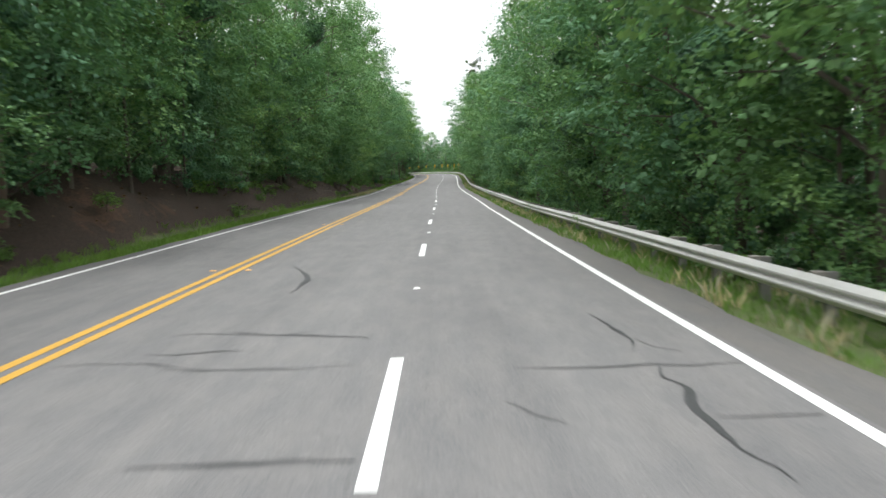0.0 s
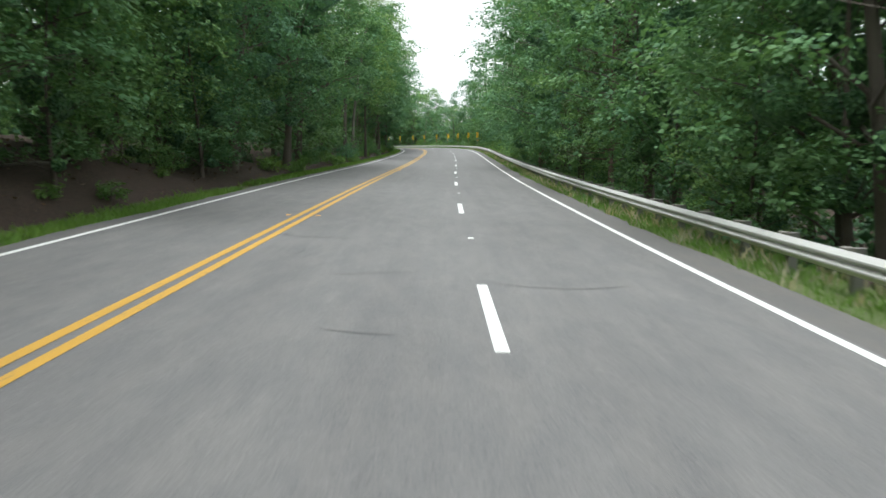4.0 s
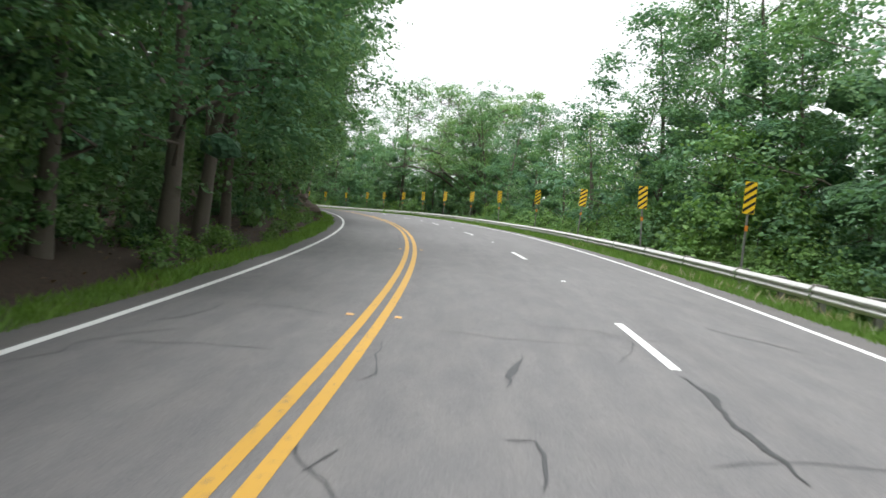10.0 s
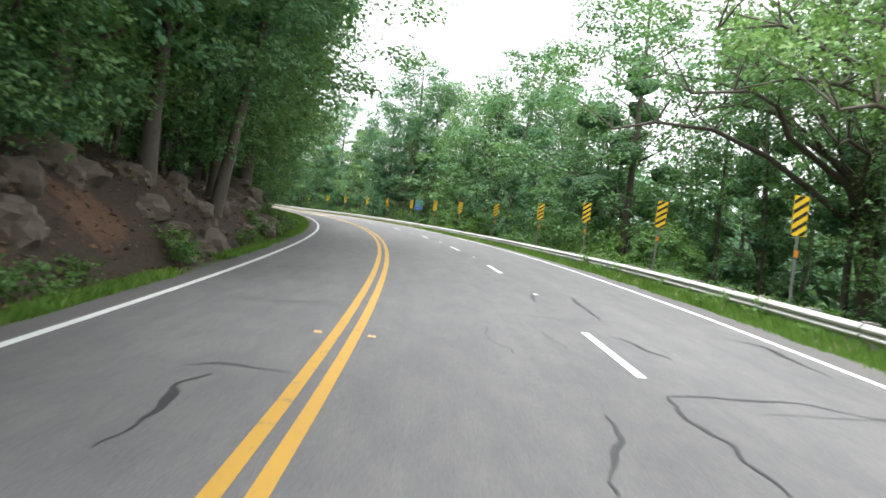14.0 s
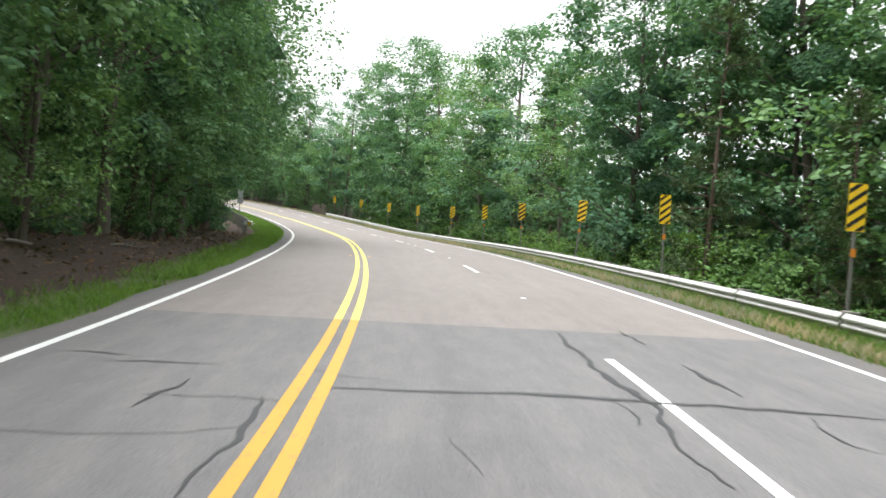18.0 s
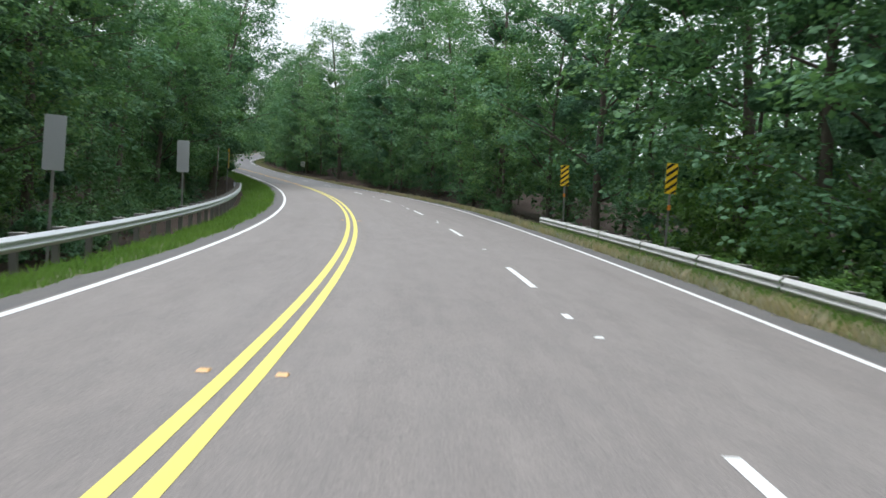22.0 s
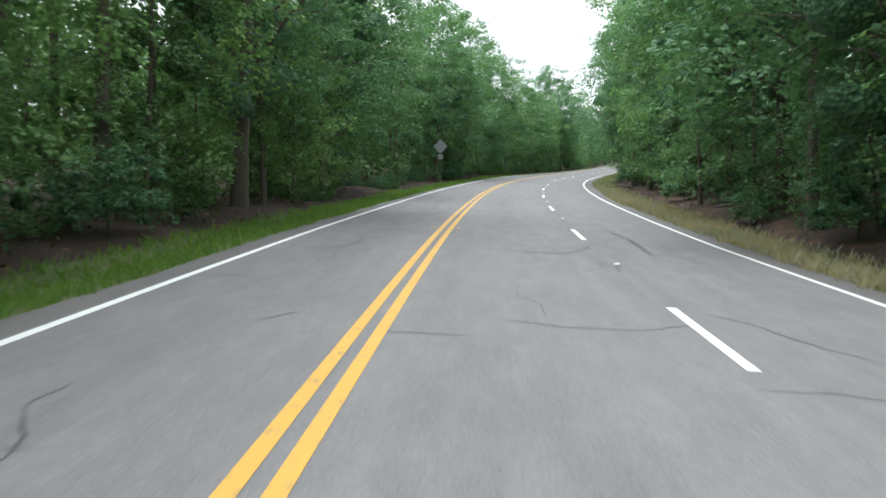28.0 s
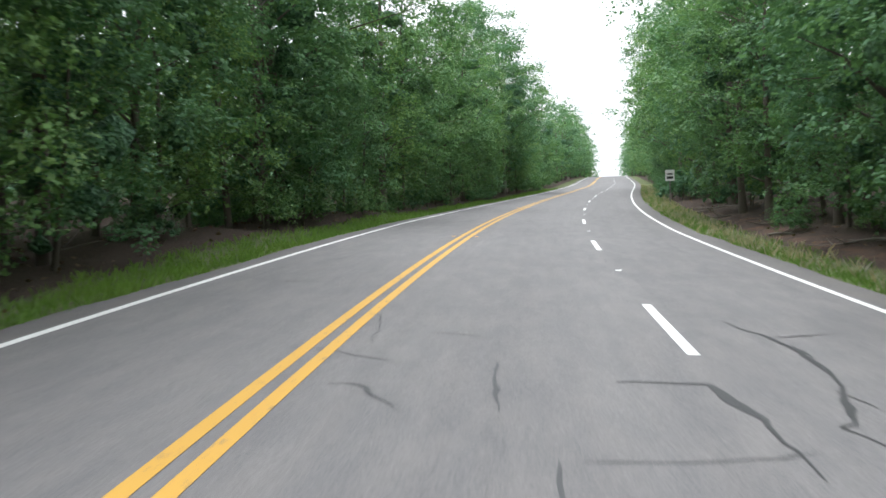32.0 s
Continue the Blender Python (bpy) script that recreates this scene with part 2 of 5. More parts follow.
VINE = leaf_mat("vine_leaves", (0.090, 0.185, 0.045), (0.190, 0.330, 0.085), (0.125, 0.240, 0.080), 0.42)
GRASS = leaf_mat("verge_grass", (0.112, 0.225, 0.034), (0.200, 0.345, 0.075), (0.150, 0.270, 0.055), 0.42)
DRY_GRASS = leaf_mat("dry_grass", (0.32, 0.29, 0.16), (0.50, 0.46, 0.30), (0.36, 0.34, 0.19), 0.25)
LITTER = simple("leaf_litter", (0.075, 0.048, 0.033), (0.19, 0.125, 0.085), 11.0, 0.95, 0, 0.8, 7.0)
DEAD_LEAF = leaf_mat("dead_leaves", (0.060, 0.036, 0.022), (0.170, 0.105, 0.062), (0.120, 0.078, 0.052), 0.1)
CLAY = simple("red_clay", (0.20, 0.085, 0.040), (0.38, 0.19, 0.10), 4.0, 0.95, 0, 0.9, 8.0)
ROCK = simple("lichen_rock", (0.060, 0.048, 0.040), (0.190, 0.150, 0.118), 3.5, 0.92, 0, 1.0, 8.0)
REFLECT_W = simple("white_reflector", (0.70, 0.70, 0.68), (0.80, 0.80, 0.78), 20.0, 0.35, 0, 0.0)
REFLECT_Y = simple("amber_reflector", (0.65, 0.33, 0.08), (0.75, 0.42, 0.12), 20.0, 0.35, 0, 0.0)


def ground_mat():
    m, n, l, b = mat("roadside_ground")
    at = n.new("ShaderNodeAttribute")
    at.attribute_name = "cover"
    sep = n.new("ShaderNodeSeparateColor")
    l.new(at.outputs["Color"], sep.inputs[0])
    fine = tex_noise(n, l, 13.0, 7.0, 0.7)
    mid = tex_noise(n, l, 1.3, 5.0, 0.6)
    wide = tex_noise(n, l, 0.15, 3.0, 0.5)
    litter = mix(n, l, mid, ramp(n, l, fine, [(0.3, (0.018, 0.013, 0.010)), (0.7, (0.078, 0.053, 0.040))]), ramp(n, l, fine, [(0.3, (0.030, 0.019, 0.014)), (0.7, (0.105, 0.066, 0.047))]))
    grass = mix(n, l, mid, ramp(n, l, fine, [(0.3, (0.042, 0.090, 0.020)), (0.7, (0.100, 0.190, 0.046))]), ramp(n, l, fine, [(0.3, (0.085, 0.072, 0.035)), (0.7, (0.18, 0.15, 0.075))]))
    clay = ramp(n, l, fine, [(0.3, (0.075, 0.040, 0.025)), (0.7, (0.19, 0.105, 0.064))])

    def edge(sock):
        a = n.new("ShaderNodeMath")
        a.operation = "ADD"
        l.new(sock, a.inputs[0])
        s = n.new("ShaderNodeMath")
        s.operation = "MULTIPLY_ADD"
        l.new(mid, s.inputs[0])
        s.inputs[1].default_value, s.inputs[2].default_value = 0.9, -0.45
        l.new(s.outputs[0], a.inputs[1])
        return ramp(n, l, a.outputs[0], [(0.40, (0, 0, 0)), (0.60, (1, 1, 1))])

    col = mix(n, l, edge(sep.outputs[0]), litter, grass)
    col = mix(n, l, edge(sep.outputs[1]), col, clay)
    l.new(col, b.inputs["Base Color"])
    b.inputs["Roughness"].default_value = 0.95
    bump(n, l, b, fine, 0.8, 0.05)
    return m


GROUND = ground_mat()

# ================= the line of the road =================
CURVE = [0.000148, 4.7e-05, -4.5e-05, -0.000129, -0.000165, -0.000213, 0.000191, 0.000615, 5.3e-05, -0.000556, -0.00071, -0.000608, -0.000243, 0.000214, 0.000513, 0.000413, 0.001909, 0.004113, 0.004918, 0.004655, 0.004438, 0.004673, 0.003829, 0.003282, 0.004049, 0.004957, 0.00519, 0.005054, 0.003303, 0.003869, 0.004712, 0.005092, 0.00479, 0.004665, 0.004828, 0.004578, 0.004375, 0.003315, 0.001448, -0.00058, -0.001656, -0.001438, -0.002241, -0.003128, -0.003215, -0.002633, -0.002445, -0.002224, -0.001721, -0.001016, -0.000142, 0.000706, 0.001178, 0.001105, 0.000231, -0.000396, 0, 0, 0, 0, 0, 0, 0, 0, 0, 0, 0, 0, 0, 0, 0, 0, 0]
GRADE = [0.0379, 0.04487, 0.04966, 0.04802, 0.04948, 0.06173, 0.06122, 0.06878, 0.07363, 0.06332, 0.05468, 0.04609, 0.03607, 0.03384, 0.02608, 0.01995, 0.04612, 0.0637, 0.06515, 0.07726, 0.07718, 0.08207, 0.08565, 0.08002, 0.08832, 0.09283, 0.09614, 0.103, 0.1, 0.096, 0.09, 0.08, 0.06, 0.03, -0.01, -0.04, -0.05]
BANK = [0.00302, 0.01059, -0.01985, -0.00618, -0.01919, -0.00336, 0.02528, 0.03638, 0.03672, 0.01761, 0.01913, -0.00559, 0.01506, -0.02028, -0.04245, -0.02656, -0.04818, -0.00513, 0.00368, 0.00184, 0.00074, 0, 0, 0, 0, 0]
S0, S1 = -30.0, 978.0
_s = np.arange(S0, S1, 1.0)
_k = np.interp(_s, np.arange(S0, S1 + 1, 14.0), CURVE)
_g = np.interp(_s, np.arange(S0, S1 + 1, 28.0), GRADE)
_b = np.interp(_s, np.arange(S0, S1 + 1, 40.0), BANK)
_mid = lambda a: np.concatenate([[0.0], np.cumsum((a[1:] + a[:-1]) / 2)])
_th = _mid(_k)
_th -= np.interp(0, _s, _th)
_hm = (_th[1:] + _th[:-1]) / 2
_x = np.concatenate([[0.0], np.cumsum(-np.sin(_hm))])
_y = np.concatenate([[0.0], np.cumsum(np.cos(_hm))])
_z = _mid(_g)
for _a in (_x, _y, _z):
    _a -= np.interp(0, _s, _a)


def ext(s, a):
    """A road value at station s, carried on straight past both ends."""
    s = np.asarray(s, dtype=float)
    v = np.interp(s, _s, a)
    v = v + np.where(s < _s[0], (s - _s[0]) * (a[1] - a[0]), 0.0)
    return v + np.where(s > _s[-1], (s - _s[-1]) * (a[-1] - a[-2]), 0.0)


def heading(s):
    return float(np.interp(s, _s, _th))


def at(s, d, up=0.0):
    """The point of the road's plane at station s, d metres to the left of the yellow lines."""
    t = np.interp(s, _s, _th)
    return np.stack([ext(s, _x) - np.cos(t) * d, ext(s, _y) - np.sin(t) * d, ext(s, _z) - np.clip(d, -9, 7) * np.interp(s, _s, _b) + up], -1)


EDGE_L, EDGE_R = 3.08, 6.76


def dash_d(s):
    """How far the lane dashes lie to the right of the yellow lines: the crew did not keep it even."""
    return float(np.interp(s, [0, 137, 160, 176, 200, 230, 273, 285, 333, 344, 349, 364, 399, 433, 446, 470, 484, 555, 568, 591], [3.63, 3.68, 3.73, 3.69, 3.66, 3.585, 3.51, 3.495, 3.54, 3.37, 3.45, 3.59, 3.68, 3.70, 3.73, 3.67, 3.62, 3.55, 3.59, 3.68]))


PAVE_L, PAVE_R = EDGE_L + 0.55, -(EDGE_R + 0.75)
SEAM_1, SEAM_2 = 351.3, 478.2


def lump(x, y, sc):
    return noise.noise(Vector((x / sc, y / sc, 3.7)))


def terrain(s, d):
    """Height of the ground over the road's plane, d metres to the left."""
    if PAVE_R <= d <= PAVE_L:
        return -0.05
    w = lump(s, d, 7.0) + 0.45 * lump(s + 31, d, 1.7)
    if d > 0:
        e = d - PAVE_L
        verge = -0.07 - 0.12 * min(e, 1.2)
        cut = float(np.interp(s, [-60, 0, 60, 115, 138, 235, 255, 272, 310, 330, 355, 390, 405, 470, 490, 540, 590, 680], [1.6, 2.0, 2.4, 1.8, 0.55, 0.55, 1.4, 3.0, 2.5, 1.3, 1.0, 0.1, -1.5, -1.2, 0.2, 0.3, 0.3, 0.3]))
        rise = cut * (1 - math.exp(-max(0.0, e - 1.3) / (1.3 if cut > 2.2 else 2.4)))
        far = 0.05 * max(0.0, e - 6)
        return verge + rise * (1 + 0.25 * w) + far + (0.35 * w + 0.14 * lump(s, d + 50, 1.1)) * min(1.0, max(0, e - 1.2) / 2.5)
    e = PAVE_R - d
    drop = float(np.interp(s, [-60, 430, 450, 475, 520, 600, 640, 800], [-3.5, -3.5, -0.8, 0.9, 1.0, 0.9, 0.4, 0.3]))
    shelf = 2.3 if drop < 0 else 1.6
    verge = -0.07 - 0.13 * min(e, 1.8)
    fall = drop * (1 - math.exp(-max(0.0, e - shelf) / (4.0 if drop < 0 else 2.2)))
    return verge + fall * (1 + 0.15 * w) + 0.25 * w * min(1.0, max(0, e - shelf) / 3)


def ground_at(s, d):
    p = at(s, d)
    return Vector((p[0], p[1], p[2] + terrain(s, d)))


# ================= building helpers =================
def mesh_from(name, verts, faces, material, smooth=False):
    me = bpy.data.meshes.new(name)
    me.from_pydata([tuple(v) for v in verts], [], faces)
    if material:
        me.materials.append(material)
    if smooth:
        me.polygons.foreach_set("use_smooth", [True] * len(me.polygons))
    me.update()
    return me


def thing(name, label, category, group="", m=None):
    ob = tagged(new(name), label, category, group)
    if m is not None:
        ob.matrix_world = m
    return ob


def part(name, data, parent, label="", m=None):
    ob = new(name, data)
    ob.parent = parent
    if m is not None:
        ob.matrix_local = m
    if label:
        ob["label"] = label
    return ob


def strip(name, s_values, d_left, d_right, up, material, cols=1, across=None):
    """A ribbon that follows the road."""
    verts, faces = [], []
    ds = np.linspace(d_left, d_right, cols + 1) if across is None else across
    for s in s_values:
        for d in ds:
            verts.append(at(s, d, up))
    w = len(ds)
    for i in range(len(s_values) - 1):
        for j in range(w - 1):
            a = i * w + j
            faces.append((a, a + 1, a + w + 1, a + w))
    faces = [f[::-1] for f in faces]
    me = mesh_from(name, verts, faces, material)
    uv = me.uv_layers.new(name="UVMap")
    for lp in me.loops:
        i, j = divmod(lp.vertex_index, w)
        uv.data[lp.index].uv = (ds[j], s_values[i])
    return me


def span(a, b, step):
    return np.linspace(a, b, max(2, int(abs(b - a) / step) + 1))


# ================= ground and road =================
def build_ground():
    ss = np.concatenate([span(-260, -32, 12), span(-30, 700, 1.25), span(704, 1240, 12)])
    dl = [-90, -60, -44, -34, -27, -22, -18, -15.5, -13.5, -12, -11, -10.2, -9.6, -9.0, -8.4, -8.0, PAVE_R - 0.12, PAVE_R + 0.25, -3.5, 0, PAVE_L - 0.25, PAVE_L + 0.12, 4.2, 4.7, 5.1, 5.5, 5.9, 6.4, 7, 7.7, 8.6, 10, 12, 15, 19, 24, 30, 40, 55, 90]
    verts, faces, cover = [], [], []
    for s in ss:
        for d in dl:
            v = ground_at(s, d)
            if abs(d) > 50:
                v.z -= 0.3 * (abs(d) - 50)
            verts.append(v)
            e = d - PAVE_L if d > 0 else PAVE_R - d
            if d > 0:
                width = float(np.interp(s, [0, 110, 250, 262, 315, 340, 420, 800], [1.2, 1.15, 1.1, 0.3, 0.3, 1.2, 1.7, 1.9]))
                clay = float(np.interp(e, [1.3, 1.8, 3.2, 4.0], [0, 1, 1, 0])) * float(np.interp(s, [0, 30, 60, 255, 262, 290, 300, 312], [0.3, 0.45, 0.2, 0.1, 0.75, 0.75, 0.4, 0])) * max(0.0, min(1.0, 0.5 + 2.2 * lump(s, d, 3.0)))
            else:
                width = float(np.interp(s, [0, 430, 470, 800], [2.2, 2.3, 1.7, 1.9]))
                clay = 0.45 * float(np.interp(e, [1.5, 2.2, 3.4, 4.5], [0, 1, 1, 0])) * float(np.interp(s, [460, 480, 620, 650], [0, 1, 1, 0]))
                clay = max(clay, 0.35 * (e < 0.7) * (s < 240) * (lump(s, d, 9) > 0.0))
            g = 1.0 if e < width else max(0.0, 1 - (e - width) / 0.5)
            cover.append((g, clay, 0.0, 1.0))
    w = len(dl)
    for i in range(len(ss) - 1):
        for j in range(w - 1):
            a = i * w + j
            faces.append((a, a + w, a + w + 1, a + 1))
    me = mesh_from("ground", verts, [f[::-1] for f in faces], GROUND, True)
    ca = me.color_attributes.new("cover", "FLOAT_COLOR", "POINT")
    ca.data.foreach_set("color", np.array(cover, dtype=np.float32).ravel())
    tagged(new("ground", me), "wooded roadside ground with grass verge, leaf litter and red clay", "ground", kind="structure")
    # the land beyond, down to the horizon
    big, n = 2600.0, 44
    vs, fs = [], []
    for i in range(n + 1):
        for j in range(n + 1):
            x = (i / n * 2 - 1) * big - 150
            y = (j / n * 2 - 1) * big + 400
            k = int(np.argmin((_x - x) ** 2 + (_y - y) ** 2))
            vs.append((x, y, _z[k] - 6.0))
    for i in range(n):
        for j in range(n):
            a = i * (n + 1) + j
            fs.append((a, a + n + 1, a + n + 2, a + 1))
    tagged(new("ground_beyond", mesh_from("ground_beyond", vs, fs, LITTER, True)), "forest floor stretching away to the horizon", "ground", kind="structure")


def build_road():
    cols = np.linspace(EDGE_L + 0.12, -(EDGE_R + 0.12), 13)
    cuts = [(-258, SEAM_1, ASPHALT_OLD, "road", "worn grey asphalt road with three lanes and tarred cracks"), (SEAM_1, SEAM_2, ASPHALT_NEW, "road_resurfaced", "smooth light grey resurfaced asphalt stretch of road"), (SEAM_2, 1220, ASPHALT_OLD, "road_beyond", "worn grey asphalt road climbing through woods")]
    for a, b, m, name, label in cuts:
        tagged(new(name, strip(name, span(a, b, 2.0), 0, 0, 0.0, m, across=cols)), label, "road", kind="structure")
    for name, a, b in (("shoulder_left", PAVE_L + 0.1, EDGE_L + 0.12), ("shoulder_right", -(EDGE_R + 0.12), PAVE_R - 0.1)):
        ss = span(-258, 1220, 1.0)
        me = strip(name, ss, a, b, -0.006, SHOULDER, 3)
        co = np.empty(len(me.vertices) * 3)
        me.vertices.foreach_get("co", co)
        co = co.reshape(-1, 4, 3)
        out = 0 if name.endswith("left") else 3
        for i, s in enumerate(ss):
            wob = 0.16 * lump(s, 0.0 if out else 40.0, 2.5) + 0.1 * lump(s, 9.0, 0.9)
            side = at(s, 1.0) - at(s, 0.0)
            co[i, out] += side * wob
            co[i, out, 2] -= 0.035
        me.vertices.foreach_set("co", co.ravel())
        tagged(new(name, me), "dark ragged asphalt shoulder edge", "shoulder", kind="structure")


DASHES = [12.0, 24.4, 35.8, 48.5, 61.0, 73.5, 86.2, 98.8, 111.5, 124.1, 136.2, 149.2, 161.9, 174.5, 187.9, 199.4, 215.6, 230.4, 245.1, 258.6, 271.7, 283.4, 296.8, 308.3, 320.2, 332.2, 346.0, 362.7, 374.5, 386.3, 397.8, 409.1, 420.5, 432.1, 443.8, 455.9, 467.7, 482.6, 494.3, 506.2, 518.2, 530.5, 542.6, 554.4, 565.9, 577.9, 589.4, 600.7, 612.5, 624.7, 636.9, 649.1, 661.2, 673.4, 685.6, 697.8]


def slanted_strip(name, a, b, half, off, up):
    """A painted dash that follows the lane's drift."""
    ss = span(a, b, 0.5)
    verts = [at(s, -dash_d(s) + off + side * half, up) for s in ss for side in (1, -1)]
    return mesh_from(name, verts, [(2 * i, 2 * i + 2, 2 * i + 3, 2 * i + 1) for i in range(len(ss) - 1)][::1], WHITE)


def build_markings():
    hw = 0.062
    for nm, d0, m1 in (("edge_line_left", EDGE_L, WHITE), ("edge_line_right", -EDGE_R, WHITE)):
        me = strip(nm, span(-250, 1210, 2.0), d0 + hw, d0 - hw, 0.004, m1)
        tagged(new(nm, me), "solid white painted edge line", "road marking", kind="structure")
    for nm, off in (("centre_line_left", 0.117), ("centre_line_right", -0.137)):
        for a, b, m1, lab in ((-250, SEAM_1, YELLOW_OLD, "aged orange-yellow painted centre line"), (SEAM_1, SEAM_2 - 0.5, YELLOW_NEW, "fresh lemon-yellow painted centre line"), (SEAM_2 - 0.5, 1210, YELLOW_OLD, "aged orange-yellow painted centre line")):
            me = strip(nm, span(a, b, 2.0), off + 0.066, off - 0.066, 0.005, m1)
            tagged(new(nm, me), lab, "road marking", kind="structure")
    more = [DASHES[-1] + 12.19 * i for i in range(1, 24)]
    before = [DASHES[0] - 12.19 * i for i in range(1, 4)]
    for s in before + DASHES + more:
        long_one = abs(s - 346.0) < 0.5
        me = slanted_strip("lane_dash", s - 2.2 * long_one, s + 3.05, 0.064, 0.0, 0.005)
        tagged(new("lane_dash", me), "white painted lane dash on asphalt", "road marking", "lane dashes")
    # remains of an older dash on the resurfaced stretch
    for s, ln, off in ((384.0, 0.9, 0.02), (395.6, 1.3, 0.0), (407.2, 0.5, 0.0), (417.6, 0.4, 0.04), (438.4, 0.4, 0.05), (448.5, 0.8, 0.1), (459.1, 0.5, 0.1), (470.0, 0.9, 0.2)):
        me = slanted_strip("dash_remnant", s - ln / 2, s + ln / 2, 0.055, off, 0.0055)
        tagged(new("dash_remnant", me), "left-over scrap of an older white dash", "road marking", "dash remnants")


def build_reflectors():
    verts = [(-0.05, -0.05, 0), (0.05, -0.05, 0), (0.05, 0.05, 0), (-0.05, 0.05, 0), (-0.04, -0.025, 0.018), (0.04, -0.025, 0.018), (0.04, 0.025, 0.018), (-0.04, 0.025, 0.018)]
    faces = [(4, 5, 6, 7), (0, 1, 5, 4), (1, 2, 6, 5), (2, 3, 7, 6), (3, 0, 4, 7)]
    white, amber = mesh_from("reflector", verts, faces, REFLECT_W), mesh_from("reflector", verts, faces, REFLECT_Y)
    spots = [((a + 3.0 + b) / 2 - 0.15, -dash_d((a + b) / 2) - 0.05, white) for a, b in zip(DASHES, DASHES[1:])]
    for s in (22.5, 36.3, 60.0, 83.5, 110.0, 138.3, 169.3, 217.8, 231.5, 259.6, 271.5, 284.5, 312.0, 340.6, 367.8, 383.0, 399.7, 413.6, 437.0, 460.1, 508.0, 532.0, 556.0, 580.0, 604.0, 628.0):
        spots += [(s, 0.34, amber), (s, -0.34, amber)]
    for s, d, me in spots:
        ob = new("road_reflector", me)
        p = at(s, d, 0.004)
        ob.matrix_world = Matrix.Translation(p) @ Matrix.Rotation(heading(s), 4, "Z") @ Matrix.Diagonal((1.1, 1.1, 1, 1))
        tagged(ob, "white raised road reflector" if me is white else "amber raised road reflector beside the centre line", "reflector", "road reflectors")


def seal(*pts, width=0.039, jag=1.0, material=None, label="black poured tar seam over a crack in the asphalt"):
    """A poured tar seam along a crack, through points (station, offset)."""
    rnd = random.Random(int(pts[0][0] * 10) + len(pts))
    line = []
    for (s1, d1), (s2, d2) in zip(pts, pts[1:]):
        ln = math.hypot(s2 - s1, d2 - d1)
        n = max(3, int(ln / 0.14))
        for i in range(n):
            u = i / n
            line.append([s1 + (s2 - s1) * u, d1 + (d2 - d1) * u])
    line.append(list(pts[-1]))
    ph = rnd.random() * 50
    for i, q in enumerate(line):
        q[0] += jag * 0.12 * lump(ph, i * 0.14, 0.8) + jag * 0.08 * lump(ph, i * 0.14, 0.3)
        q[1] += jag * 0.10 * lump(ph + 9, i * 0.14, 0.6) + jag * 0.07 * lump(ph + 4, i * 0.14, 0.27)
    verts, faces = [], []
    for i, (s, d) in enumerate(line):
        a, b = line[max(0, i - 1)], line[min(len(line) - 1, i + 1)]
        ts, td = b[0] - a[0], b[1] - a[1]
        ln = math.hypot(ts, td) or 1.0
        w = width * (0.45 + 1.1 * abs(lump(ph, i * 0.14, 0.5) + 0.35)) * min(1.0, 0.2 + 0.12 * i, 0.2 + 0.12 * (len(line) - 1 - i))
        nx, nd = -td / ln * w, ts / ln * w
        verts += [at(s + nx, d + nd, 0.0065), at(s - nx, d - nd, 0.0065)]
        if i:
            k = 2 * i
            faces.append((k - 2, k - 1, k + 1, k))
    me = mesh_from("crack_seal", verts, faces, material or TAR)
    tagged(new("crack_seal", me), label, "crack seal", "crack seals")


# ================= guardrails =================
def beam_mesh(length, steel):
    """One W-beam panel with its two folds, rolled in steel 4 mm thick."""
    prof = [(0.0, 0.0), (-0.012, 0.012), (-0.060, 0.060), (-0.078, 0.075), (-0.078, 0.100), (-0.060, 0.115), (-0.020, 0.145), (-0.014, 0.155), (-0.020, 0.165), (-0.060, 0.195), (-0.078, 0.210), (-0.078, 0.235), (-0.060, 0.250), (-0.012, 0.298), (0.0, 0.310)]
    loop = prof + [(x + 0.006, z) for x, z in reversed(prof)]
    verts, faces = [], []
    n = len(loop)
    for y in (0.0, length):
        verts += [(x, y, z) for x, z in loop]
    for i in range(n):
        j = (i + 1) % n
        faces.append((i, j, n + j, n + i))
    return mesh_from("rail_panel", verts, faces, steel)


def box_mesh(name, sx, sy, z0, z1, material, bevel=0.008):
    bm = bmesh.new()
    bmesh.ops.create_cube(bm, size=1.0)
    for v in bm.verts:
        v.co = Vector((v.co.x * sx, v.co.y * sy, z0 + (v.co.z + 0.5) * (z1 - z0)))
    bmesh.ops.bevel(bm, geom=bm.edges[:], offset=bevel, segments=1, affect="EDGES")
    me = bpy.data.meshes.new(name)
    bm.to_mesh(me)
    bm.free()
    me.materials.append(material)
    return me


def frame_at(s, d, up=0.0, turn=0.0):
    """x to the right of the road, y along it."""
    p = at(s, d, up)
    return Matrix.Translation(p) @ Matrix.Rotation(heading(s) + turn, 4, "Z")


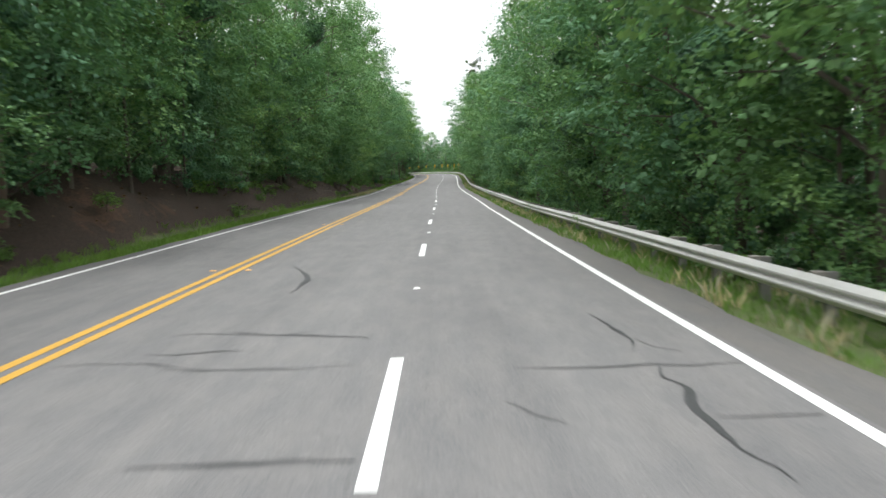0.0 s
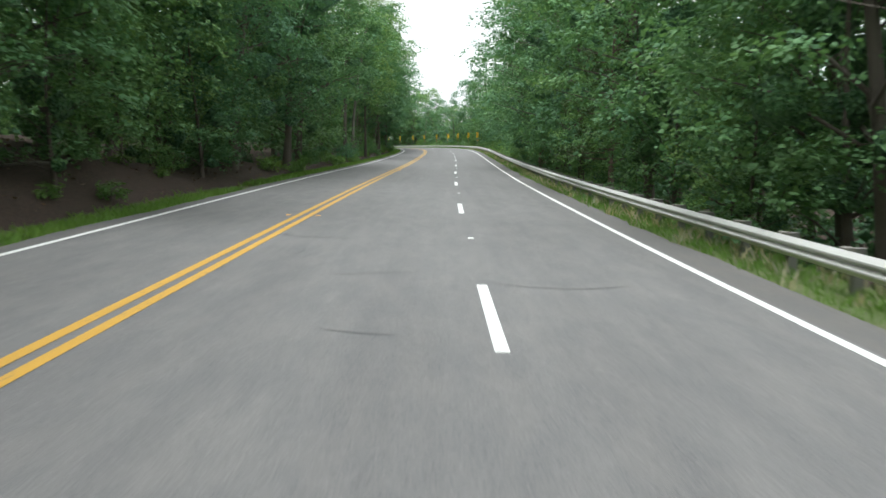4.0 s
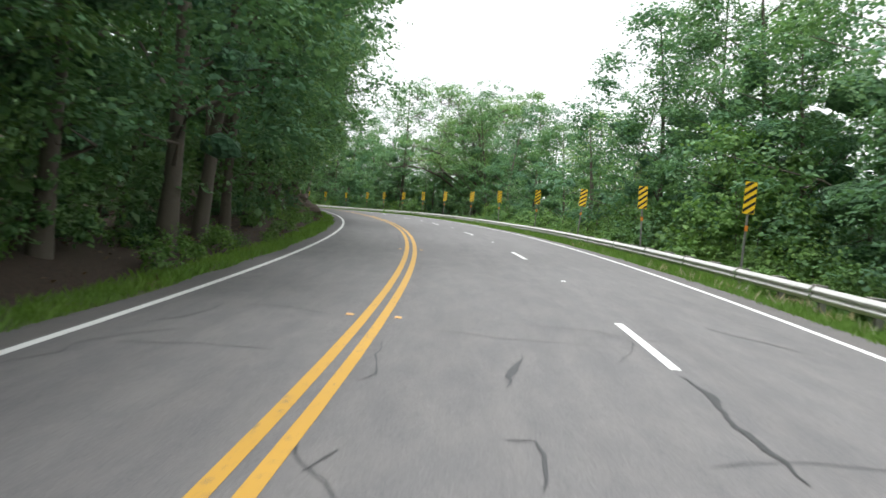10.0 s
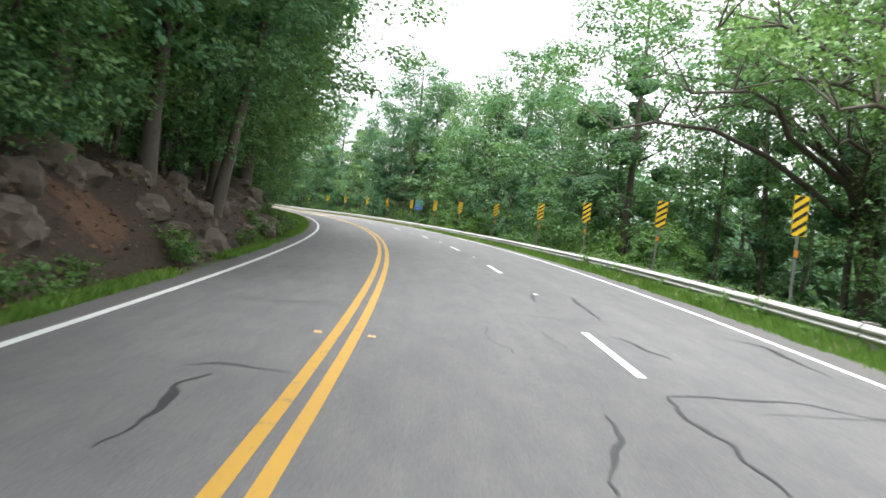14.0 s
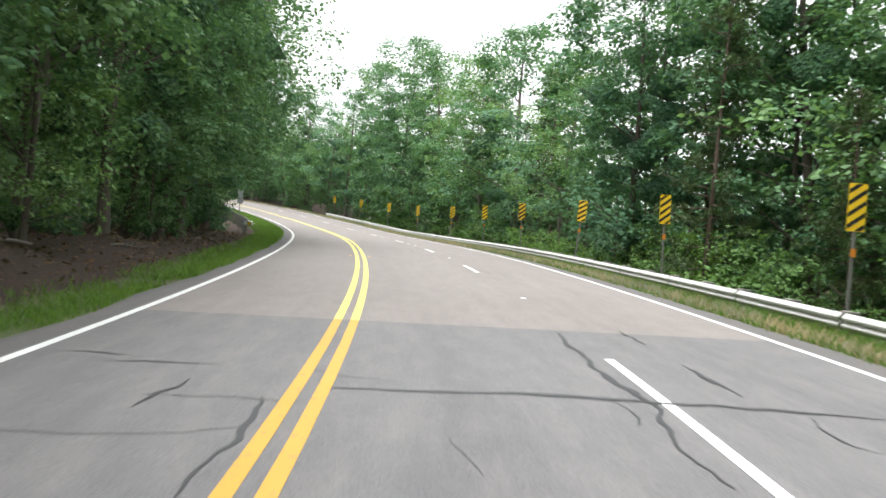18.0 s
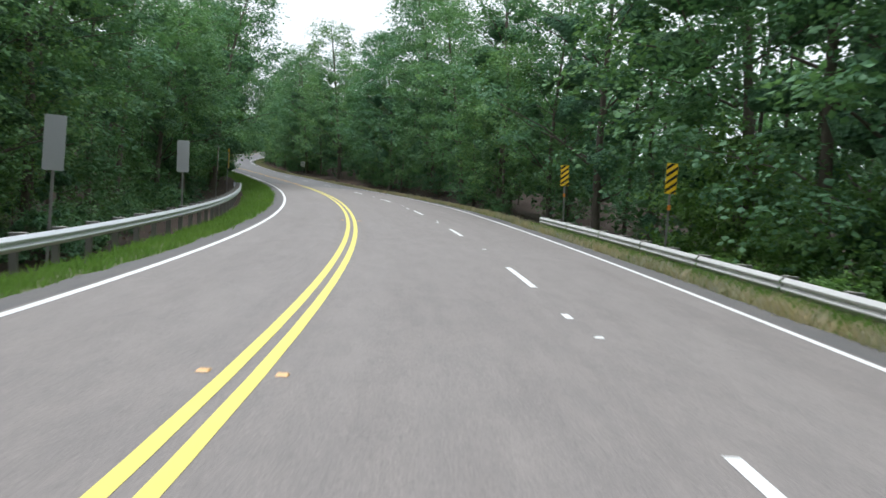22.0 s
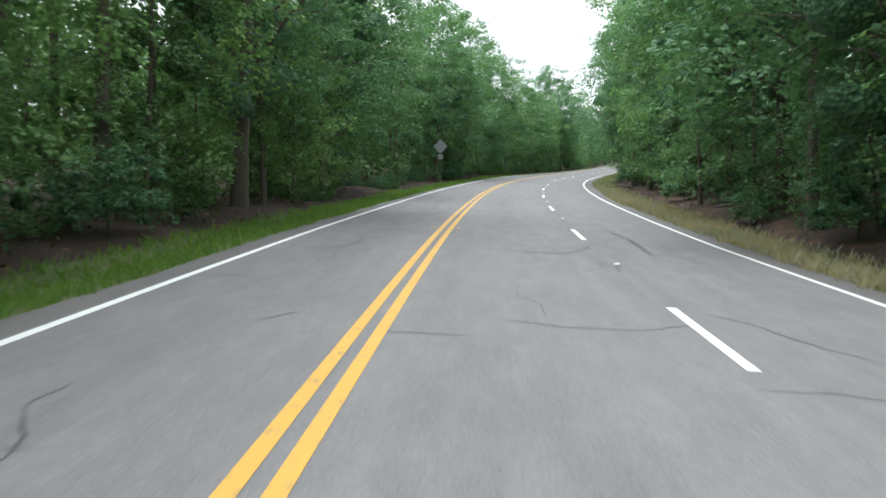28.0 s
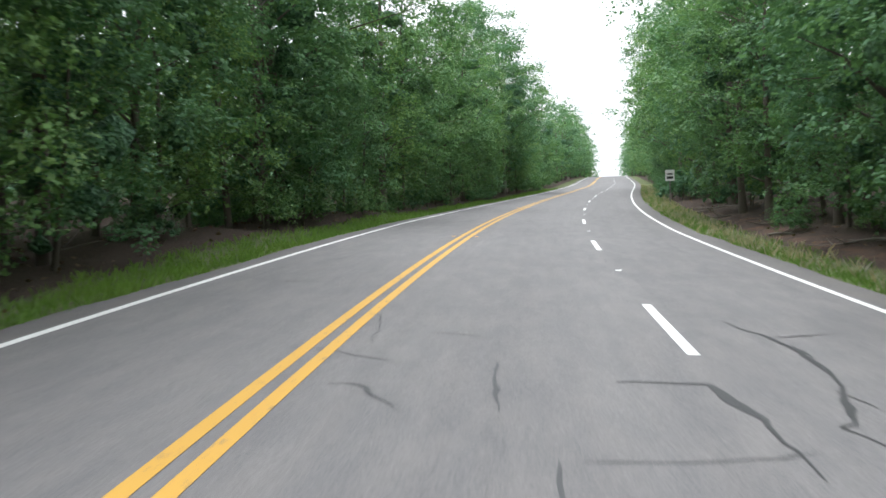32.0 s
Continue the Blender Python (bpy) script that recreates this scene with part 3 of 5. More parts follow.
def guardrail(label, s_a, s_b, d, top, mirrored):
    rail = thing("guardrail", label, "guardrail")
    step = 3.81
    steel = STEEL if mirrored else STEEL_WEATHERED
    panel = beam_mesh(step + 0.06, steel)
    post = box_mesh("post", 0.15, 0.10, -1.1, 0.02, POST_STEEL)
    block = box_mesh("spacer_block", 0.15, 0.14, -0.30, 0.03, POST_WOOD)
    bolt = box_mesh("bolt", 0.012, 0.04, -0.02, 0.02, STEEL, 0.004)
    sgn = -1.0 if mirrored else 1.0
    n = int(round((s_b - s_a) / step))
    for i in range(n):
        a, b = s_a + i * step, s_a + (i + 1) * step
        wob = 0.03 * lump(a, d, 15.0)
        p, q = Vector(at(a, d, top + wob)), Vector(at(b, d, top + 0.03 * lump(b, d, 15.0)))
        along = (q - p).normalized()
        side = along.cross(Vector((0, 0, 1))).normalized() * sgn
        upv = side.cross(along).normalized() * sgn
        m = Matrix((( *side, 0), ( *along, 0), ( *upv, 0), (0, 0, 0, 1))).transposed()
        m = Matrix.Translation(p) @ m
        part("rail_panel", panel, rail, m=m @ Matrix.Translation((0, 0, -0.31)))
        for u in (0.02, step / 2):
            pm = m @ Matrix.Translation((0.0, u, 0))
            part("post", post, rail, m=pm @ Matrix.Translation((0.25, 0, 0)))
            part("spacer_block", block, rail, m=pm @ Matrix.Translation((0.09, 0, 0)))
            part("bolt", bolt, rail, m=pm @ Matrix.Translation((-0.016, 0, -0.155)))
    # rounded end pieces
    for s, flip in ((s_a, -1), (s_a + n * step, 1)):
        verts, faces = [], []
        for i in range(9):
            a = i / 8 * math.pi * 0.75
            y, x = 0.28 * math.sin(a), 0.28 - 0.28 * math.cos(a)
            verts += [(x, y * 1.0, -0.31), (x, y, 0.0), (x + 0.012, y, 0.0), (x + 0.012, y, -0.31)]
            if i:
                k = 4 * i
                for j in range(4):
                    faces.append((k - 4 + j, k - 4 + (j + 1) % 4, k + (j + 1) % 4, k + j))
        me = mesh_from("end_piece", verts, faces, steel)
        part("end_piece", me, rail, m=frame_at(s, d, top) @ Matrix.Diagonal((sgn, flip, 1, 1)))
    return rail


def end_marker(rail, s, d, top):
    """Striped plate on the nose of a rail."""
    m = frame_at(s - 0.32, d + 0.05, top - 0.16)
    part("end_shoe", box_mesh("end_shoe", 0.50, 0.20, -0.20, 0.20, STEEL, 0.05), rail, "rounded grey steel end terminal", m @ Matrix.Translation((0.02, 0.11, 0)))
    p = part("end_marker", plate("end_marker", 0.31, 0.31, 0.02, SIGN_YELLOW), rail, "yellow and black striped end plate", m)
    for k in range(-2, 3):
        me = stripe("end_stripe", 0.30, 0.30, k * 0.2 - 0.05, k * 0.2 + 0.05, -1.0, SIGN_BLACK)
        if me:
            part("end_stripe", me, p, m=Matrix.Translation((0, -0.0045, 0)))


# ================= signs =================
def channel_post(h):
    """A U-channel steel sign post."""
    prof = [(-0.035, 0.0), (-0.030, 0.018), (-0.016, 0.022), (-0.012, 0.004), (0.012, 0.004), (0.016, 0.022), (0.030, 0.018), (0.035, 0.0), (0.016, -0.006), (-0.016, -0.006)]
    n = len(prof)
    verts = [(x, y, z) for z in (-1.1, h) for x, y in prof]
    faces = [(i, (i + 1) % n, n + (i + 1) % n, n + i) for i in range(n)] + [tuple(range(n, 2 * n))]
    return mesh_from("post", verts, faces, POST_STEEL)


def plate(name, w, h, r, material, thick=0.004, y=0.0):
    """A sheet with rounded corners, upright, facing -y."""
    pts = []
    for cx, cz, a0 in ((w / 2 - r, h / 2 - r, 0), (-w / 2 + r, h / 2 - r, 90), (-w / 2 + r, -h / 2 + r, 180), (w / 2 - r, -h / 2 + r, 270)):
        for k in range(4):
            a = radians(a0 + 30 * k)
            pts.append((cx + r * math.cos(a), cz + r * math.sin(a)))
    n = len(pts)
    verts = [(x, y - thick / 2, z) for x, z in pts] + [(x, y + thick / 2, z) for x, z in pts]
    faces = [tuple(range(n))[::1], tuple(range(2 * n - 1, n - 1, -1))] + [(i, n + i, n + (i + 1) % n, (i + 1) % n) for i in range(n)]
    return mesh_from(name, verts, faces, material)


def clip_poly(poly, inside, cross):
    out = []
    for i, p in enumerate(poly):
        q = poly[(i + 1) % len(poly)]
        if inside(p):
            out.append(p)
        if inside(p) != inside(q):
            out.append(cross(p, q))
    return out


def stripe(name, w, h, lo, hi, slope, material):
    """A slanting band across a panel of w by h, between two heights at its middle."""
    poly = [(-w / 2, lo - slope * w / 2), (w / 2, lo + slope * w / 2), (w / 2, hi + slope * w / 2), (-w / 2, hi - slope * w / 2)]
    for sg in (1, -1):
        lim = h / 2
        poly = clip_poly(poly, lambda p: sg * p[1] <= lim, lambda p, q: (p[0] + (q[0] - p[0]) * (sg * lim - p[1]) / (q[1] - p[1]), sg * lim))
    if len(poly) < 3:
        return None
    return mesh_from(name, [(x, 0, z) for x, z in poly], [tuple(range(len(poly)))], material)


def marker_sign():
    """Hazard marker: a tall yellow panel with black slanting bands on a channel post, with a small delineator below."""
    t = thing("marker_sign", "yellow and black slant-striped hazard marker behind the guardrail", "road sign", "hazard markers")
    part("post", channel_post(2.75), t)
    panel = part("panel", plate("panel", 0.36, 0.92, 0.03, SIGN_YELLOW), t, "yellow reflective panel", Matrix.Translation((0, -0.02, 2.35)))
    for k in range(-3, 5):
        me = stripe("stripe", 0.345, 0.90, -0.135 + k * 0.225 + 0.06, -0.135 + k * 0.225 + 0.155, 0.75, SIGN_BLACK)
        if me:
            part("stripe", me, panel, m=Matrix.Translation((0, -0.0045, 0)))
    part("delineator", plate("delineator", 0.10, 0.16, 0.015, SIGN_ORANGE), t, "small orange delineator", Matrix.Translation((0, -0.02, 1.48)))
    for z in (2.05, 2.65):
        part("bolt", box_mesh("bolt", 0.02, 0.012, -0.01, 0.01, STEEL, 0.003), t, m=Matrix.Translation((0, -0.026, z)))
    return t


def marker_back():
    t = thing("oncoming_marker", "bare grey back of a hazard marker facing oncoming traffic", "road sign", "marker backs")
    part("post", channel_post(2.75), t)
    part("panel", plate("panel", 0.46, 1.24, 0.03, ALU_BACK), t, "bare aluminium back", Matrix.Translation((0, -0.03, 2.35)))
    part("panel_face", plate("panel_face", 0.45, 1.23, 0.03, SIGN_YELLOW, 0.002), t, "yellow reflective face", Matrix.Translation((0, -0.024, 2.35)) @ Matrix.Translation((0, 0.0, 0)))
    return t


def words(name, body, size, material, parent, x, z, y=-0.004):
    cu = bpy.data.curves.new(name, "FONT")
    cu.body, cu.size, cu.align_x, cu.align_y, cu.extrude = body, size, "CENTER", "CENTER", 0.0005
    cu.materials.append(material)
    ob = new(name, cu)
    ob.parent = parent
    ob.matrix_local = Matrix.Translation((x, y, z)) @ Matrix.Rotation(radians(90), 4, "X")
    return ob


def county_sign():
    t = thing("county_sign", "green county sign over a blue emergency sign on a steel post", "road sign")
    part("post", channel_post(2.95), t)
    g = part("green_panel", plate("green_panel", 0.76, 0.56, 0.04, SIGN_WHITE), t, "green panel with white border", Matrix.Translation((0, -0.02, 2.62)))
    part("green_face", plate("green_face", 0.72, 0.52, 0.035, SIGN_GREEN, 0.002), g, "", Matrix.Translation((0, -0.0035, 0)))
    words("name_word", "MERIWETHER", 0.105, SIGN_WHITE, g, 0, 0.11, -0.006)
    words("county_word", "COUNTY", 0.125, SIGN_WHITE, g, 0, -0.12, -0.006)
    bl = part("blue_panel", plate("blue_panel", 0.76, 0.44, 0.03, SIGN_WHITE), t, "blue panel with white words", Matrix.Translation((-0.03, -0.02, 2.09)))
    part("blue_face", plate("blue_face", 0.73, 0.41, 0.028, SIGN_BLUE, 0.002), bl, "", Matrix.Translation((0, -0.0035, 0)))
    words("emergency_word", "EMERGENCY", 0.115, SIGN_WHITE, bl, 0, 0.09, -0.006)
    words("dial_word", "DIAL 911", 0.115, SIGN_WHITE, bl, 0, -0.09, -0.006)
    return t


def diamond_back():
    t = thing("warning_sign", "bare grey back of a diamond warning sign with a plaque", "road sign")
    part("post", channel_post(3.3), t)
    part("diamond_panel", plate("diamond_panel", 0.91, 0.91, 0.05, ALU_BACK), t, "bare aluminium diamond", Matrix.Translation((0, -0.03, 2.75)) @ Matrix.Rotation(radians(45), 4, "Y"))
    part("diamond_face", plate("diamond_face", 0.90, 0.90, 0.05, SIGN_YELLOW, 0.002), t, "yellow face", Matrix.Translation((0, -0.0255, 2.75)) @ Matrix.Rotation(radians(45), 4, "Y"))
    part("plaque", plate("plaque", 0.46, 0.46, 0.03, ALU_BACK), t, "square aluminium plaque", Matrix.Translation((0, -0.03, 1.82)))
    return t


def regulation_sign(label, bars):
    t = thing("regulatory_sign", label, "road sign")
    part("post", channel_post(2.5), t)
    p = part("panel", plate("panel", 0.61, 0.76, 0.04, SIGN_WHITE), t, "white panel", Matrix.Translation((0, -0.02, 2.1)))
    for z, w, h in bars:
        part("bar", box_mesh("bar", w, 0.002, -h / 2, h / 2, SIGN_BLACK, 0.0005), p, m=Matrix.Translation((0, -0.0035, z)))
    return t


def stand(ob, s, d, lean=0.0, turn=0.0):
    g = ground_at(s, d)
    ob.matrix_world = Matrix.Translation(g) @ Matrix.Rotation(heading(s) + radians(turn), 4, "Z") @ Matrix.Rotation(radians(lean), 4, "Y")
    return ob


# ================= plants =================
def tube(verts, faces, pts, radii, sides=7, root=None):
    """A tapered round stem through pts; root: the vertex of an older stem from which it grows."""
    base = len(verts)
    for i, (p, r) in enumerate(zip(pts, radii)):
        a = pts[max(0, i - 1)]
        b = pts[min(len(pts) - 1, i + 1)]
        ax = (b - a).normalized()
        u = ax.orthogonal().normalized()
        w = ax.cross(u)
        for k in range(sides):
            an = 2 * math.pi * k / sides
            verts.append(p + (u * math.cos(an) + w * math.sin(an)) * r)
    for i in range(len(pts) - 1):
        for k in range(sides):
            j = (k + 1) % sides
            o = base + i * sides
            faces.append((o + k, o + j, o + sides + j, o + sides + k))
    if root is not None:
        for k in range(sides):
            faces.append((root, base + (k + 1) % sides, base + k))
    return base


def nearest(verts, lo, hi, p):
    return min(range(lo, hi), key=lambda i: (verts[i] - p).length_squared)


def leaf_cloud(rng, tips, per, spread, size, droop=0.25, flat=0.3):
    """Kite-shaped leaves, folded on their midrib, in layered sprays round twig ends."""
    tips = np.array(tips)
    n = len(tips) * per
    up = np.array([0, 0, 1.0]) + rng.normal(0, 0.32, (len(tips), 3))
    up = np.repeat(up / np.linalg.norm(up, axis=1)[:, None], per, axis=0)
    off = rng.normal(0, 1, (n, 3)) * spread
    along = (off * up).sum(1)[:, None]
    off = off - up * along * (1 - flat)
    rad = np.linalg.norm(off, axis=1)[:, None]
    c = np.repeat(tips, per, axis=0) + off - up * rad * rad * 0.18 / max(spread, 0.1)
    ax = off / np.maximum(rad, 1e-3) + rng.normal(0, 0.7, (n, 3))
    ax -= up * (ax * up).sum(1)[:, None] * 0.75
    ax[:, 2] -= droop
    ax /= np.linalg.norm(ax, axis=1)[:, None]
    sd = np.cross(ax, up + rng.normal(0, 0.38, (n, 3)))
    sd /= np.linalg.norm(sd, axis=1)[:, None]
    nm = np.cross(sd, ax)
    ln = size * rng.uniform(0.6, 1.35, (n, 1))
    wd = ln * rng.uniform(0.30, 0.42, (n, 1))
    v = np.empty((n, 4, 3))
    v[:, 0] = c
    v[:, 1] = c + ax * ln * 0.45 + sd * wd + nm * wd * 0.30
    v[:, 2] = c + ax * ln
    v[:, 3] = c + ax * ln * 0.45 - sd * wd + nm * wd * 0.30
    return v.reshape(-1, 3)


def bough_leaves(rng, centres, radii, per, size, flat=0.9, spray=6):
    """Leaves in small sprays over the upper shell of rounded boughs, with dark hollows between them."""
    centres, radii = np.asarray(centres, dtype=float), np.asarray(radii, dtype=float)
    k = max(1, per // spray)
    n = len(centres) * k
    c = np.repeat(centres, k, axis=0)
    r = np.repeat(radii, k)[:, None]
    dr = rng.normal(0, 1, (n, 3))
    dr[:, 2] = np.where(rng.uniform(0, 1, n) < 0.82, np.abs(dr[:, 2]), dr[:, 2])
    dr /= np.linalg.norm(dr, axis=1)[:, None]
    ph = np.repeat(rng.uniform(0, 6.28, len(centres)), k)
    th = np.arctan2(dr[:, 1], dr[:, 0])
    lobe = (1 + 0.22 * np.sin(3 * th + ph) + 0.16 * np.sin(7 * dr[:, 2] - 2 * ph) + 0.12 * np.sin(5 * th + 2 * ph))[:, None]
    tip = c + dr * r * lobe * np.array([1, 1, flat]) * rng.uniform(0.18, 1.12, (n, 1)) ** 0.7 + rng.normal(0, 0.09, (n, 3)) * r
    tilt = dr * 0.75 + np.array([0, 0, 0.7]) + rng.normal(0, 0.25, (n, 3))
    m = n * spray
    tilt, dr = np.repeat(tilt, spray, axis=0), np.repeat(dr, spray, axis=0)
    off = rng.normal(0, 0.85 * size, (m, 3))
    off -= tilt * ((off * tilt).sum(1) / (tilt * tilt).sum(1))[:, None] * 0.7
    pos = np.repeat(tip, spray, axis=0) + off
    nrm = tilt + rng.normal(0, 0.38, (m, 3))
    ax = off / size * 0.7 + dr * np.array([0.6, 0.6, 0.1]) + rng.normal(0, 0.35, (m, 3)) - np.array([0, 0, 0.35])
    ax -= nrm * ((ax * nrm).sum(1) / (nrm * nrm).sum(1))[:, None]
    ax /= np.linalg.norm(ax, axis=1)[:, None]
    sd = np.cross(ax, nrm)
    sd /= np.linalg.norm(sd, axis=1)[:, None]
    nm = np.cross(sd, ax)
    ln = size * rng.uniform(0.6, 1.35, (m, 1))
    wd = ln * rng.uniform(0.36, 0.52, (m, 1))
    v = np.empty((m, 4, 3))
    v[:, 0] = pos
    v[:, 1] = pos + ax * ln * 0.45 + sd * wd - nm * wd * 0.25
    v[:, 2] = pos + ax * ln
    v[:, 3] = pos + ax * ln * 0.45 - sd * wd - nm * wd * 0.25
    return v.reshape(-1, 3)


def leaf_mesh(name, v, material):
    n = len(v) // 4
    me = bpy.data.meshes.new(name)
    me.vertices.add(len(v))
    me.vertices.foreach_set("co", v.astype(np.float32).ravel())
    me.loops.add(4 * n)
    me.loops.foreach_set("vertex_index", np.arange(4 * n, dtype=np.int32))
    me.polygons.add(n)
    me.polygons.foreach_set("loop_start", np.arange(0, 4 * n, 4, dtype=np.int32))
    me.materials.append(material)
    me.update(calc_edges=True)
    return me


_bm = bmesh.new()
bmesh.ops.create_icosphere(_bm, subdivisions=1, radius=1.0)
_bm.verts.ensure_lookup_table()
BALL_V = np.array([tuple(v.co) for v in _bm.verts])
BALL_F = np.array([[v.index for v in fc.verts] for fc in _bm.faces])
_bm.free()


def masses(rng, centres, radii, flat, fill=0.37):
    """Solid lumps in place of dense foliage, one for each bough; they block light inside crowns."""
    n, k = len(centres), len(BALL_V)
    c, r = np.asarray(centres, dtype=float), np.asarray(radii, dtype=float)
    ph = rng.uniform(0, 6.28, (n, 1))
    th = np.arctan2(BALL_V[:, 1], BALL_V[:, 0])[None]
    lump_r = (1 + 0.22 * np.sin(3 * th + ph) + 0.14 * np.sin(5 * th - 2 * ph)) * rng.uniform(0.6, 1.2, (n, k)) * fill * r[:, None]
    v = c[:, None] + BALL_V[None] * lump_r[..., None] * np.array([1, 1, flat])
    fc = BALL_F[None] + (np.arange(n) * k)[:, None, None]
    return v.reshape(-1, 3), fc.reshape(-1, 3)


def leafy(name, leaves, mass_v, mass_f, leafmat):
    """Leaves and inner masses as one mesh of foliage."""
    nl, nm = len(leaves) // 4, len(mass_f)
    me = bpy.data.meshes.new(name)
    me.vertices.add(4 * nl + len(mass_v))
    me.vertices.foreach_set("co", np.concatenate([leaves, mass_v]).astype(np.float32).ravel())
    me.loops.add(4 * nl + 3 * nm)
    me.loops.foreach_set("vertex_index", np.concatenate([np.arange(4 * nl), mass_f.ravel() + 4 * nl]).astype(np.int32))
    me.polygons.add(nl + nm)
    me.polygons.foreach_set("loop_start", np.concatenate([np.arange(nl) * 4, 4 * nl + np.arange(nm) * 3]).astype(np.int32))
    me.materials.append(leafmat)
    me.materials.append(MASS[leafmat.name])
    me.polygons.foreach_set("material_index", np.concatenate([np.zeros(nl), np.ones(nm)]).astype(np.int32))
    me.polygons.foreach_set("use_smooth", np.concatenate([np.zeros(nl), np.ones(nm)]).astype(bool))
    me.update(calc_edges=True)
    return me


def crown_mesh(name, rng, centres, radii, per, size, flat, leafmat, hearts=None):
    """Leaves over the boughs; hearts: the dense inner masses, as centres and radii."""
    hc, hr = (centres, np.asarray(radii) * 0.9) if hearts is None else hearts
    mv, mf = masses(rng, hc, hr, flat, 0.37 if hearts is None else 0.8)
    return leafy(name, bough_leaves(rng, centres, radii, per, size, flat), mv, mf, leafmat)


def tree_model(name, label, seed, height, base, radius, trunk_r, boughs, per, bough, size, leafmat, barkmat, lean=0.5, shape=1.0, thin=0.0):
    """A broadleaf tree: trunk, limbs and a crown of leafy boughs set over its outer shell; thin: how many boughs are bare."""
    rng = np.random.default_rng(seed)
    verts, faces, centres, radii, hearts, heart_r = [], [], [], [], [], []
    bend = rng.normal(0, lean, 2)
    line = [Vector((bend[0] * u * u + 0.12 * math.sin(5 * u + seed), bend[1] * u * u + 0.12 * math.cos(4 * u + seed), -0.4 + (height * 0.93 + 0.4) * u)) for u in np.linspace(0, 1, 9)]
    tube(verts, faces, line, [trunk_r * (1.35 if i == 0 else 1 - 0.86 * i / 8) for i in range(9)], 8)
    top = height * 0.96 - 0.5 * bough
    sway = rng.uniform(0, 6.28, 2)

    def envelope(u, an):
        prof = math.sin(math.pi * min(1.0, 0.16 + 0.78 * u ** shape)) ** 0.65
        return radius * prof * (1 + 0.20 * math.sin(2 * an + sway[0] + 3 * u) + 0.14 * math.sin(3 * an + sway[1] - 7 * u))

    for i in range(boughs):
        u = ((i + rng.uniform(0.0, 1.0)) / boughs) ** 0.92
        z = base + (top - base) * u
        an = i * 2.399 + rng.normal(0, 0.35)
        r = max(0.15 * radius, envelope(u, an) * math.sqrt(rng.uniform(0.22, 1.0)))
        k = min(7, int(z / height * 8))
        stem = line[k].lerp(line[k + 1], 0.5)
        end = Vector((stem.x + math.cos(an) * r, stem.y + math.sin(an) * r, z))
        if i % 3 == 0:
            start = Vector((stem.x, stem.y, max(0.4, z - r * rng.uniform(0.35, 0.7))))
            midp = start.lerp(end, 0.5) + Vector((rng.normal(0, 0.2), rng.normal(0, 0.2), 0.10 * r))
            rr = trunk_r * 0.34 * (1 - 0.5 * u)
            lb = tube(verts, faces, [start.lerp(midp, 0.15), midp, end], [rr, rr * 0.6, rr * 0.18], 4, nearest(verts, 0, 72, start))
            q = start.lerp(end, rng.uniform(0.4, 0.65))
            e2 = q + Vector((rng.normal(0, 0.5), rng.normal(0, 0.5), rng.uniform(0.2, 0.7))) * r * 0.45
            tube(verts, faces, [q.lerp(e2, 0.1), e2], [rr * 0.4, rr * 0.1], 3, nearest(verts, lb, lb + 12, q))
        if rng.uniform() < thin:
            continue
        centres.append(tuple(end))
        radii.append(bough * rng.uniform(0.65, 1.2) * (1.0 - 0.25 * u))
        if i % 4 == 1 and thin == 0 and u < 0.62:
            hearts.append((stem.x + math.cos(an) * r * 0.4, stem.y + math.sin(an) * r * 0.4, z - 0.25 * bough))
            heart_r.append(max(0.35 * bough, 0.27 * envelope(u, an)))
    centres.append((line[-1].x, line[-1].y, top))
    radii.append(bough * 0.8)
    t = thing(name, label, "tree")
    part("trunk", mesh_from("trunk", verts, faces, barkmat, True), t)
    part("crown", crown_mesh("crown", rng, centres, radii, per, size, 0.8, leafmat, (hearts, heart_r) if hearts else (centres[:1], [0.2])), t)
    return t


